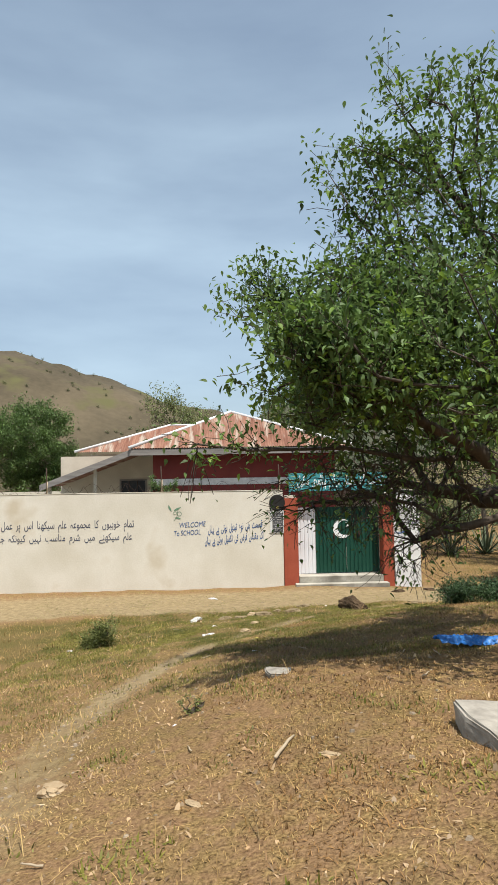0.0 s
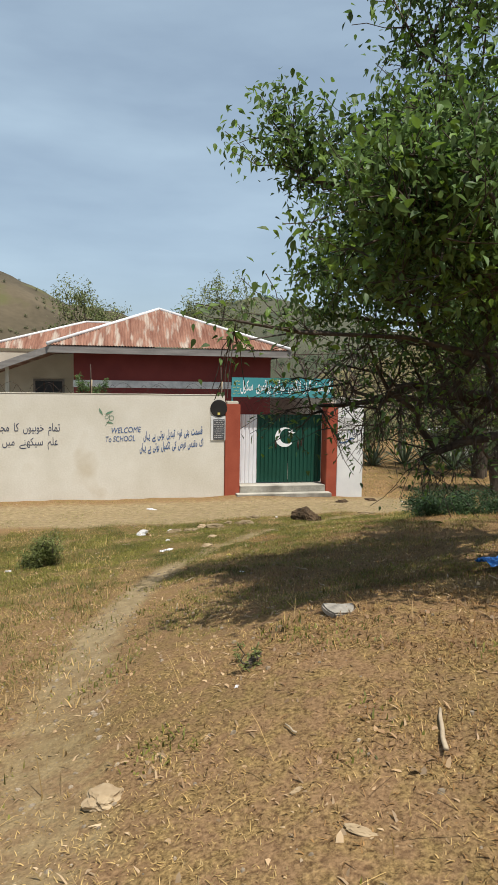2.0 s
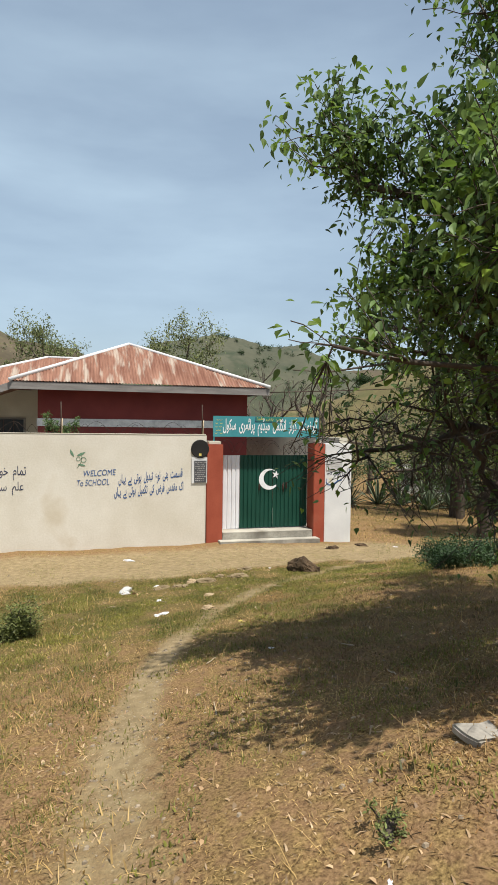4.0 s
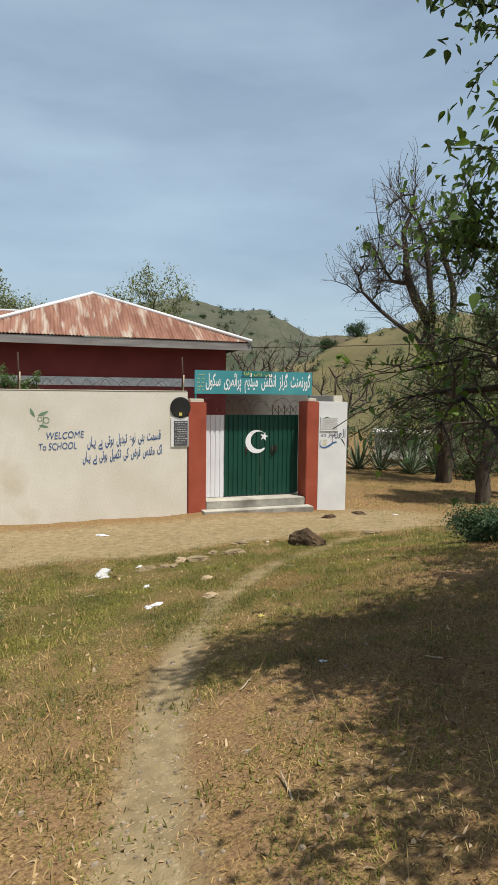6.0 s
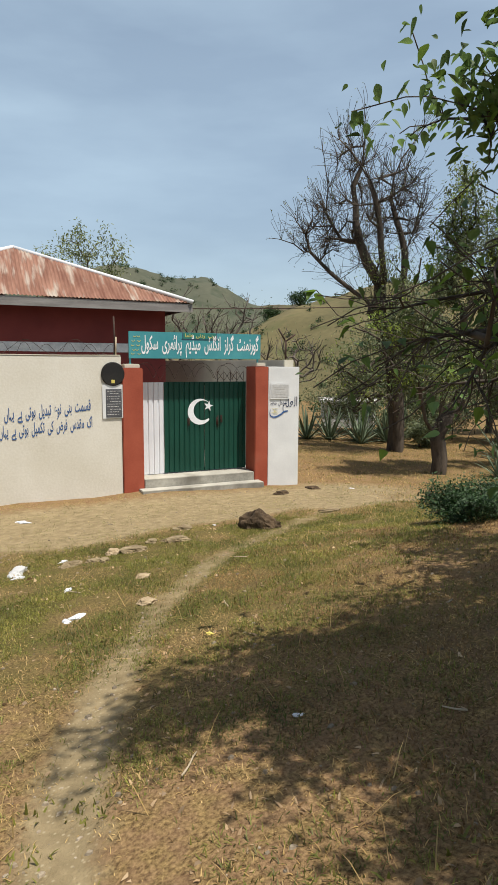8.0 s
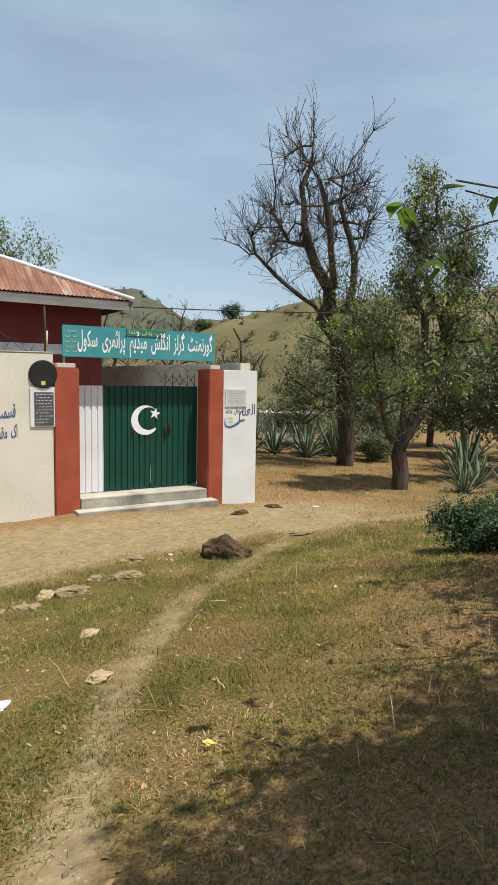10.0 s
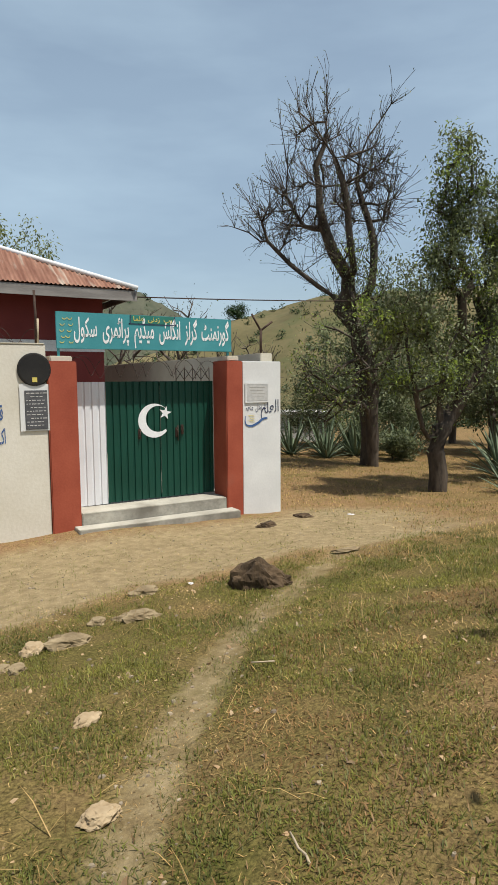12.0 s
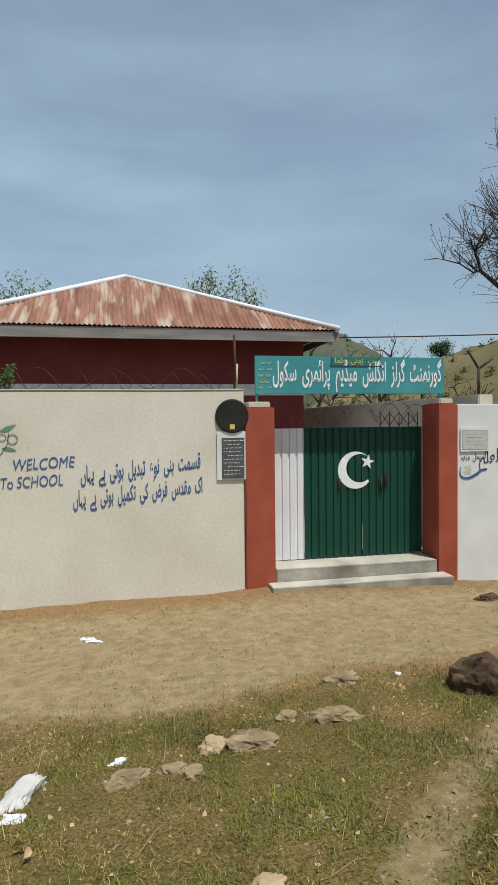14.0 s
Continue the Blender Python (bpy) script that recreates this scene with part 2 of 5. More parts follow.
def ground_material():
    m = bpy.data.materials.new("dry_ground")
    m.use_nodes = True
    n, l = m.node_tree.nodes, m.node_tree.links
    b = n["Principled BSDF"]
    b.inputs["Roughness"].default_value, b.inputs["Specular IOR Level"].default_value = 1.0, 0.1
    co = n.new("ShaderNodeTexCoord")

    def nz(s, d=5.0, r=0.55):
        t = n.new("ShaderNodeTexNoise")
        t.inputs["Scale"].default_value, t.inputs["Detail"].default_value, t.inputs["Roughness"].default_value = s, d, r
        l.new(co.outputs["Object"], t.inputs["Vector"])
        return t.outputs["Fac"]

    def rng(x, a, c):
        t = n.new("ShaderNodeMapRange")
        t.inputs["From Min"].default_value, t.inputs["From Max"].default_value = a, c
        l.new(x, t.inputs["Value"])
        return t.outputs["Result"]

    def mix(f, a, c):
        t = n.new("ShaderNodeMix")
        t.data_type = "RGBA"
        l.new(f, t.inputs["Factor"])
        for k, v in (("A", a), ("B", c)):
            if isinstance(v, tuple):
                t.inputs[k].default_value = (*v, 1)
            else:
                l.new(v, t.inputs[k])
        return t.outputs["Result"]

    def attr(name):
        t = n.new("ShaderNodeAttribute")
        t.attribute_name = name
        return t.outputs["Fac"]

    fine, mid, big = nz(55, 4, 0.7), nz(9), nz(1.3)
    straw = mix(rng(fine, 0.35, 0.65), (0.075, 0.045, 0.018), (0.355, 0.24, 0.10))
    soil = mix(rng(fine, 0.3, 0.7), (0.10, 0.056, 0.028), (0.335, 0.212, 0.107))
    base = mix(rng(mid, 0.42, 0.62), soil, straw)
    green = mix(rng(fine, 0.3, 0.7), (0.026, 0.026, 0.007), (0.165, 0.142, 0.04))
    gm = n.new("ShaderNodeMath")
    gm.operation = "MULTIPLY_ADD"
    gm.inputs[1].default_value = 0.9
    l.new(big, gm.inputs[0])
    l.new(attr("green"), gm.inputs[2])
    base = mix(rng(gm.outputs[0], 0.62, 1.15), base, green)
    dust = mix(rng(mid, 0.3, 0.7), (0.20, 0.15, 0.079), (0.325, 0.25, 0.138))
    pebble = n.new("ShaderNodeTexVoronoi")
    pebble.inputs["Scale"].default_value = 34
    l.new(co.outputs["Object"], pebble.inputs["Vector"])
    dust = mix(rng(pebble.outputs["Distance"], 0.10, 0.28), (0.38, 0.31, 0.19), dust)
    dm = n.new("ShaderNodeMath")
    dm.operation = "MULTIPLY_ADD"
    dm.inputs[1].default_value = 0.55
    l.new(mid, dm.inputs[0])
    l.new(attr("dirt"), dm.inputs[2])
    base = mix(rng(dm.outputs[0], 0.55, 0.98), base, dust)
    l.new(base, b.inputs["Base Color"])
    bp = n.new("ShaderNodeBump")
    bp.inputs["Strength"].default_value, bp.inputs["Distance"].default_value = 0.65, 0.022
    l.new(fine, bp.inputs["Height"])
    l.new(bp.outputs["Normal"], b.inputs["Normal"])
    return m


GROUND = ground_material()


# ---- building helpers ----
def mesh_of(name, verts, faces, mat, smooth=False):
    me = bpy.data.meshes.new(name)
    me.from_pydata([tuple(v) for v in verts], [], [tuple(f) for f in faces])
    me.materials.append(mat)
    if smooth:
        me.shade_smooth()
    return me


def part(name, bm, mat, parent=None, label=""):
    """Link a bmesh (or a finished mesh) as one object under its thing."""
    if isinstance(bm, bmesh.types.BMesh):
        me = bpy.data.meshes.new(name)
        bm.to_mesh(me)
        bm.free()
        me.materials.append(mat)
    else:
        me = bm
    ob = new(name, me)
    if parent:
        ob.parent = parent
    return tagged(ob, label)


def empty(name, at=(0, 0, 0), rz=0.0, **tags):
    ob = new(name)
    ob.empty_display_size = 0.1
    ob.matrix_basis = pose(*at, 0, 0, rz)
    return tagged(ob, **tags)


def box(x0, x1, y0, y1, z0, z1, bevel=0.0, rough=0.0, cuts=0):
    bm = bmesh.new()
    bmesh.ops.create_cube(bm, size=1)
    for v in bm.verts:
        v.co = ((x0 + x1) / 2 + v.co.x * (x1 - x0), (y0 + y1) / 2 + v.co.y * (y1 - y0), (z0 + z1) / 2 + v.co.z * (z1 - z0))
    if cuts:
        bmesh.ops.subdivide_edges(bm, edges=bm.edges[:], cuts=cuts, use_grid_fill=True)
    if bevel:
        bmesh.ops.bevel(bm, geom=bm.edges[:] if not cuts else [e for e in bm.edges if e.calc_face_angle(0) > 0.5], offset=bevel, segments=2, affect="EDGES")
    if rough:
        for v in bm.verts:
            v.co += noise.noise_vector(v.co * 3.1) * rough
    return bm


def slab_wall(x0, x1, y0, y1, z0, z1, step=0.35, rough=0.012):
    """A plastered wall, cut finely along its length and height, with an uneven face and crest."""
    nx, nz = max(2, int((x1 - x0) / step)), max(2, int((z1 - z0) / step))
    bm = bmesh.new()
    bmesh.ops.create_cube(bm, size=1)
    for v in bm.verts:
        v.co = ((x0 + x1) / 2 + v.co.x * (x1 - x0), (y0 + y1) / 2 + v.co.y * (y1 - y0), (z0 + z1) / 2 + v.co.z * (z1 - z0))
    for k, cnt, a, b in ((0, nx, x0, x1), (2, nz, z0, z1)):
        for i in range(1, cnt):
            no = [0, 0, 0]
            co = [0, 0, 0]
            no[k], co[k] = 1, a + (b - a) * i / cnt
            bmesh.ops.bisect_plane(bm, geom=bm.verts[:] + bm.edges[:] + bm.faces[:], plane_co=co, plane_no=no)
    bmesh.ops.bevel(bm, geom=[e for e in bm.edges if e.calc_face_angle(0) > 0.5], offset=0.012, segments=2, affect="EDGES")
    for v in bm.verts:
        w = noise.noise_vector(v.co * 0.9)
        v.co += Vector((0, w.y * 0.2, w.z)) * rough
    return bm


def tube(points, radii, sides=5):
    """Verts and faces of a tube along a line of points."""
    vs, fs = [], []
    pts = [Vector(p) for p in points]
    if not hasattr(radii, "__len__"):
        radii = [radii] * len(pts)
    for i, p in enumerate(pts):
        d = (pts[min(i + 1, len(pts) - 1)] - pts[max(i - 1, 0)]).normalized()
        u = d.cross(Vector((0.31, 0.17, 0.94))).normalized()
        w = d.cross(u)
        for k in range(sides):
            a = 2 * math.pi * k / sides
            vs.append(p + (u * math.cos(a) + w * math.sin(a)) * radii[i])
    for i in range(len(pts) - 1):
        for k in range(sides):
            a, b = i * sides + k, i * sides + (k + 1) % sides
            fs.append((a, b, b + sides, a + sides))
    fs.append(tuple(range(sides))[::-1])
    fs.append(tuple(range((len(pts) - 1) * sides, len(pts) * sides)))
    return vs, fs


def tubes_mesh(name, lines, mat, sides=5, smooth=True):
    vs, fs = [], []
    for pts, r in lines:
        v, f = tube(pts, r, sides)
        k = len(vs)
        vs += v
        fs += [tuple(i + k for i in q) for q in f]
    return mesh_of(name, vs, fs, mat, smooth)


# ---- ground ----
def ground_z(x, y):
    """Height of the worn slope that falls from the walker's start to the school wall."""
    x, y = np.asarray(x, float), np.asarray(y, float)
    xc, yc = np.clip(x, -7, 5), np.clip(y, -18, 1.0)
    z = -0.09119 - 0.01584 * xc + 0.00656 * yc - 0.01343 * xc * yc + 0.0188 * yc**2 - 0.00182 * xc**2 + 0.00069 * yc**3
    z = z + 0.14 * np.exp(-((x - 2.0) ** 2 + (y + 6.8) ** 2) / 2.2) + 0.20 * np.exp(-((x + 0.9) ** 2 + (y + 11.4) ** 2) / 1.2)
    z = z + 0.115 * np.exp(-(((x - 1.3) / 2.0) ** 2) - (y / 1.1) ** 2)
    z = z - 0.03 * np.clip(x - 5, 0, 25) - 0.02 * np.clip(y - 1, 0, 40)
    return z


def gz(x, y):
    return float(ground_z(x, y))


def bumpy(x, y):
    return 0.035 * noise.noise((x * 0.9, y * 0.9, 0)) + 0.016 * noise.noise((x * 3.1, y * 3.1, 4))


TRACK = [(-1.9, -18.5), (-2.7, -13.5), (-2.66, -11.2), (-2.52, -10.0), (-2.28, -9.0), (-2.05, -8.2), (-1.65, -7.2), (-1.1, -6.2), (-0.6, -5.5), (0.1, -4.75), (0.75, -4.15), (1.45, -3.65), (2.3, -3.05), (3.3, -2.4), (5.5, -2.0)]


def track_distance(x, y):
    d = np.full(np.shape(x), 1e9)
    for (ax, ay), (bx, by) in zip(TRACK, TRACK[1:]):
        ux, uy = bx - ax, by - ay
        s = np.clip(((x - ax) * ux + (y - ay) * uy) / (ux * ux + uy * uy), 0, 1)
        d = np.minimum(d, np.hypot(x - ax - s * ux, y - ay - s * uy))
    return d


def dirt_mask(x, y):
    """1 on the worn footpath and on the dirt road along the wall, 0 on the grass."""
    w = 0.17 + 0.20 * np.clip((-y - 9.2) / 3.0, 0, 1.6)
    foot = np.clip(1.25 - track_distance(x, y) / w * 0.75, 0, 1)
    low = -3.15 + 0.25 * np.sin(x * 0.9) + 0.1 * np.sin(x * 2.7 + 1)
    road = np.clip((y - low) / 0.5, 0, 1) * np.clip((-0.15 - y) / 0.9 + 0.2, 0, 1)
    road = road * np.clip((6.5 - x) / 3.0, 0, 1)
    yard = np.clip(1.3 - np.hypot((x - 4.3) / 1.6, (y + 1.0) / 1.5), 0, 1)
    return np.clip(np.maximum(np.maximum(foot * (0.92 - 0.36 * np.clip((y + 8.2) / 1.6, 0, 1) - 0.42 * np.clip((-9.3 - y) / 2.2, 0, 1)), road * 0.86), yard * 0.85), 0, 1)


def green_mask(x, y):
    g = np.clip((y + 10.0) / 3.5, 0, 1) * np.clip((-2.6 - y) / 0.8, 0, 1)
    side = 0.4 + 0.6 * np.clip(1 - (x + 0.4) / 1.6 - 0.5 * np.clip(y + 6.2, 0, 1), 0, 1) + 0.6 * np.clip((y + 6.6) / 1.2, 0, 1)
    side = np.clip(side, 0, 1)
    return np.maximum(np.maximum(g * side * 0.55, 0.17 * np.clip((-8.0 - y) / 2.0, 0, 1)), 0.28 * np.clip((x - 4.5) / 2.5, 0, 1))


def axis(lo, hi, step, far):
    core = list(np.arange(lo, hi + 1e-6, step))
    d, a, b = step, lo, hi
    left, right = [], []
    while a > -far:
        d *= 1.28
        a -= d
        b += d
        left.append(a)
        right.append(b)
    return np.array(left[::-1] + core + right)


def build_ground():
    xs, ys = axis(-9.0, 13.0, 0.13, 1500), axis(-19.0, 9.0, 0.13, 1500)
    X, Y = np.meshgrid(xs, ys)
    Z = ground_z(X, Y)
    near = (np.abs(X) < 30) & (np.abs(Y) < 40)
    Zf, Xf, Yf = Z.ravel().copy(), X.ravel(), Y.ravel()
    for i in np.nonzero(near.ravel())[0]:
        Zf[i] += bumpy(Xf[i], Yf[i])
    t = track_distance(Xf, Yf)
    Zf -= 0.035 * np.exp(-(t / 0.3) ** 2)
    w = len(xs)
    ii, jj = np.meshgrid(np.arange(w - 1), np.arange(len(ys) - 1))
    a = (jj * w + ii).ravel()
    me = mesh_of("ground", np.stack([Xf, Yf, Zf], 1).tolist(), np.stack([a, a + 1, a + 1 + w, a + w], 1).tolist(), GROUND, True)
    for name, val in (("dirt", dirt_mask(Xf, Yf)), ("green", green_mask(Xf, Yf))):
        at = me.attributes.new(name, "FLOAT", "POINT")
        at.data.foreach_set("value", val.astype(np.float32))
    return tagged(new("ground", me), "dry grassy slope with a worn sandy footpath and dirt road", "ground", kind="structure")


build_ground()


def hill(name, label, mat, az, dist, width, crest, seed, depth=60.0):
    """A hill seen from the slope: az is its bearing (degrees left of +y), crest gives heights in metres along its width."""
    n, mrows = 90, 34
    c, s = math.cos(radians(az)), math.sin(radians(az))
    vs, fs = [], []
    for j in range(mrows):
        v = j / (mrows - 1)
        for i in range(n):
            u = i / (n - 1)
            q = u * (len(crest) - 1)
            k = min(int(q), len(crest) - 2)
            f = q - k
            f = f * f * (3 - 2 * f)
            h = crest[k] * (1 - f) + crest[k + 1] * f
            prof = math.sin(min(1, v / 0.62) * math.pi / 2) ** 1.15 if v < 0.62 else math.cos((v - 0.62) / 0.38 * math.pi / 2)
            lx, ly = (u - 0.5) * width, (v - 0.62) * depth
            p = Vector((lx * 0.05, ly * 0.05, seed))
            z = h * prof + (noise.noise(p) * 2.4 + noise.noise(p * 3.3) * 1.3 + abs(noise.noise(p * 8)) * 1.0) * prof * min(1, h / 10)
            # local x to the right, y away
            gx, gy = s * -1 * (dist + ly) + c * lx - 1.5, c * (dist + ly) + s * lx - 12
            vs.append((gx, gy, z - 2.0))
    for j in range(mrows - 1):
        for i in range(n - 1):
            a = j * n + i
            fs.append((a, a + 1, a + 1 + n, a + n))
    return tagged(new(name, mesh_of(name, vs, fs, mat, True)), label, "hill", kind="structure")


hill("hill", "brown rocky hillside with dry grass behind the school", HILLBROWN, 20, 170, 190, (31, 37.5, 39.5, 39.5, 38.5, 32.5, 24.5, 19, 14), 1.0, 110)
hill("hill", "green scrub-covered hill behind the school", HILLDARK, -13, 150, 90, (14, 19, 24.5, 26, 24, 17, 10), 7.0, 70)
hill("hill", "grassy rounded hill with scattered bushes beyond the trees", HILLGREEN, -47, 115, 130, (4, 10, 15.5, 18.5, 19, 19, 18, 17, 16), 13.0, 80)
hill("hill", "low hazy ridge in the distance", HILLBROWN, -24, 420, 330, (28, 36, 40, 42, 44, 42, 40), 21.0, 120)

# ---- painted writing ----
FORMS = {"ا": (0xFE8D, 2), "آ": (0xFE81, 2), "ب": (0xFE8F, 4), "پ": (0xFB56, 4), "ت": (0xFE95, 4), "ٹ": (0xFB66, 4), "ج": (0xFE9D, 4), "ح": (0xFEA1, 4),
         "خ": (0xFEA5, 4), "د": (0xFEA9, 2), "ڈ": (0xFB88, 2), "ر": (0xFEAD, 2), "ز": (0xFEAF, 2), "س": (0xFEB1, 4), "ش": (0xFEB5, 4), "ض": (0xFEBD, 4),
         "ع": (0xFEC9, 4), "ف": (0xFED1, 4), "ق": (0xFED5, 4), "ک": (0xFB8E, 4), "گ": (0xFB92, 4), "ل": (0xFEDD, 4), "م": (0xFEE1, 4), "ن": (0xFEE5, 4),
         "و": (0xFEED, 2), "ہ": (0xFBA6, 4), "ی": (0xFBFC, 4), "ے": (0xFBAE, 2), "ں": (0xFB9E, 2), "ئ": (0xFE89, 4), "ھ": (0xFBAA, 4)}


def shaped(text):
    """Urdu words as joined letter forms in the order in which they stand from left to right."""
    out = []
    for word in text.split(" "):
        chars = []
        for i, ch in enumerate(word):
            base, count = FORMS[ch]
            before = i > 0 and FORMS[word[i - 1]][1] == 4
            after = i < len(word) - 1 and count == 4
            chars.append(chr(base + ((3 if after else 1) if before else (2 if after else 0))))
        out.append("".join(chars[::-1]))
    return "  ".join(out[::-1])


def lettering(text, x0, x1, z0, z1, y, mat, parent, label="", tilt=0.0, bold=0.0, slant=0.0, jitter=0.0):
    """Letters painted on a face that looks towards -y, filling the given rectangle."""
    cu = bpy.data.curves.new("lettering", "FONT")
    cu.body, cu.offset, cu.shear = text, bold, slant
    tmp = bpy.data.objects.new("lettering", cu)
    me = bpy.data.meshes.new_from_object(tmp)
    bpy.data.objects.remove(tmp)
    co = np.zeros(len(me.vertices) * 3)
    me.vertices.foreach_get("co", co)
    co = co.reshape(-1, 3)
    lo, hi = co.min(0), co.max(0)
    u, v = (co[:, 0] - lo[0]) / (hi[0] - lo[0]), (co[:, 1] - lo[1]) / (hi[1] - lo[1])
    zz = z0 + v * (z1 - z0) + tilt * u + jitter * np.sin(u * 23.0)
    co = np.stack([x0 + u * (x1 - x0), np.full_like(u, y), zz], 1)
    me.vertices.foreach_set("co", co.ravel())
    me.materials.clear()
    me.materials.append(mat)
    return part("lettering", me, mat, parent, label)


def strokes(lines, y, mat, parent, name="brush_stroke", label=""):
    """Flat painted brush strokes: each line is ((x, z, half width), ...)."""
    vs, fs = [], []
    for ln in lines:
        if 3 <= len(ln) < 10:
            fine = []
            for i in range(len(ln) - 1):
                p0, p1, p2, p3 = (np.array(ln[min(max(i + j, 0), len(ln) - 1)]) for j in (-1, 0, 1, 2))
                for t in (0, 0.2, 0.4, 0.6, 0.8):
                    fine.append(tuple(0.5 * (2 * p1 + (p2 - p0) * t + (2 * p0 - 5 * p1 + 4 * p2 - p3) * t * t + (3 * p1 - p0 - 3 * p2 + p3) * t**3)))
            ln = fine + [ln[-1]]
        k = len(vs)
        for i, (x, z, w) in enumerate(ln):
            a, b = ln[max(0, i - 1)], ln[min(len(ln) - 1, i + 1)]
            d = Vector((b[0] - a[0], b[1] - a[1])).normalized()
            vs += [(x - d.y * w, y, z + d.x * w), (x + d.y * w, y, z - d.x * w)]
        for i in range(len(ln) - 1):
            q = k + 2 * i
            fs.append((q, q + 1, q + 3, q + 2))
    return part(name, mesh_of(name, vs, fs, mat), mat, parent, label)


def arc(cx, cz, r, a0, a1, w0, w1, n=12):
    out = []
    for i in range(n + 1):
        a = radians(a0 + (a1 - a0) * i / n)
        f = math.sin(math.pi * i / n)
        out.append((cx + r * math.cos(a), cz + r * math.sin(a), w0 + (w1 - w0) * f))
    return out


# ---- boundary wall and gate ----
wall = part("boundary_wall", slab_wall(-34, 0.0, 0.0, 0.23, -0.6, 2.46), CREAM)
tagged(wall, "long cream-plastered boundary wall with faded stains and painted writing", "wall", kind="structure")
cap = part("wall_coping", slab_wall(-34, -0.005, -0.008, 0.238, 2.455, 2.478, 0.3, 0.012), BEIGE, wall, "thin pale mortar coping")
lettering("WELCOME", -2.72, -2.03, 1.535, 1.665, -0.0055, BLUEPAINT, wall, "hand-painted blue welcome words", 0.03, 0.0, 0.15, 0.006)
lettering("To SCHOOL", -2.86, -2.17, 1.325, 1.455, -0.0055, BLUEPAINT, wall, "hand-painted blue school words", 0.03, 0.0, 0.15, 0.006)
lettering(shaped("قسمت بنی نوع تبدیل ہوتی ہے یہاں"), -1.97, -0.55, 1.28, 1.58, -0.0055, BLUEPAINT, wall, "blue hand-painted Urdu line", 0.13, 0.016)
lettering(shaped("اک مقدس فرض کی تکمیل ہوتی ہے یہاں"), -2.06, -0.53, 1.02, 1.29, -0.0055, BLUEPAINT, wall, "blue hand-painted Urdu line", 0.12, 0.016)
lettering(shaped("تمام خوبیوں کا مجموعہ علم سیکھنا اس پر عمل کرنا پھر دوسروں کو سکھانا"), -9.3, -3.9, 1.47, 1.78, -0.0055, NAVYPAINT, wall, "dark hand-painted Urdu line", 0.0, 0.0)
lettering(shaped("علم سیکھنے میں شرم مناسب نہیں کیونکہ جہالت شرم سے بدتر ہے"), -9.0, -3.95, 1.15, 1.44, -0.0055, NAVYPAINT, wall, "dark hand-painted Urdu line", 0.0, 0.0)
# painted sprig of leaves and fruit beside the welcome words
strokes([arc(-2.72, 1.90, 0.055, 0, 360, 0.006, 0.006, 16), arc(-2.83, 1.92, 0.04, 0, 360, 0.005, 0.005, 14), ((-2.86, 1.72, 0.005), (-2.78, 1.84, 0.005), (-2.76, 1.98, 0.004))], -0.0055, GREENPAINT, wall, "painted_sprig", "painted green sprig with round fruit")
strokes([((-2.86, 1.99, 0.004), (-2.78, 2.02, 0.028), (-2.68, 2.07, 0.004)), ((-2.84, 1.80, 0.004), (-2.76, 1.79, 0.022), (-2.68, 1.77, 0.004)), ((-2.92, 1.97, 0.004), (-2.97, 2.05, 0.026), (-3.0, 2.13, 0.003))], -0.0055, GREENPAINT, wall, "painted_leaf", "painted green leaves")

wall_r = part("boundary_wall", slab_wall(2.91, 3.615, 0.0, 0.23, -0.6, 2.285, 0.25, 0.008), WHITEWASH)
tagged(wall_r, "short whitewashed boundary wall beside the gate", "wall", kind="structure")
bm = slab_wall(0.0, 15.0, 0.0, 0.22, -0.6, 2.42, 0.4, 0.008)
for v in bm.verts:
    v.co = (3.605 - v.co.y, 0.235 + v.co.x, v.co.z)
bmesh.ops.reverse_faces(bm, faces=bm.faces[:])
tagged(part("side_wall", bm, BEIGE), "weathered pale side wall of the school yard", "wall", kind="structure")
tagged(part("back_wall", slab_wall(-34, 3.4, 15.0, 15.22, -0.6, 2.3, 0.5, 0.01), BEIGE), "plain plastered back wall of the school yard", "wall", kind="structure")
tagged(part("yard", box(-33.9, 3.43, 0.25, 15.0, -0.3, 0.12), CONCRETE), "plain concrete school yard behind the wall", "yard", kind="structure")

# calligraphy in black brush strokes and a small faded panel on the white wall
lettering(shaped("العلم"), 3.24, 3.57, 1.36, 1.66, -0.0045, NAVYPAINT, wall_r, "black brushed calligraphy", 0.03, 0.0)
lettering(shaped("لا یحل منعہ"), 2.97, 3.34, 1.49, 1.62, -0.005, NAVYPAINT, wall_r, "smaller black brushed calligraphy", 0.02, 0.0)
strokes([((3.36, 1.40, 0.012), (3.27, 1.385, 0.018), (3.20, 1.335, 0.018), (3.08, 1.285, 0.016), (2.985, 1.30, 0.012), (2.955, 1.36, 0.008), (2.965, 1.44, 0.004))], -0.0055, BLUEPAINT, wall_r, "calligraphy", "long blue brushed sweep")
for i in range(5):
    strokes([((3.00 + 0.02 * (i % 3), 1.455 - 0.026 * i, 0.0025), (3.05 + 0.01 * i, 1.447 - 0.026 * i, 0.004), (3.13 - 0.012 * (i % 2), 1.452 - 0.024 * i, 0.0025))], -0.0045, YELLOWPAINT, wall_r, "text_bar", "faint ochre writing")
plaque2 = empty("marble_plaque", (3.17, -0.012, 1.8), label="small grey marble plaque on the white wall", category="plaque")
part("slab", box(-0.19, 0.19, -0.009, 0.0, -0.13, 0.13, 0.003), MARBLE, plaque2)
part("surround", box(-0.215, 0.215, -0.006, 0.004, -0.155, 0.155), WHITEWASH, plaque2)
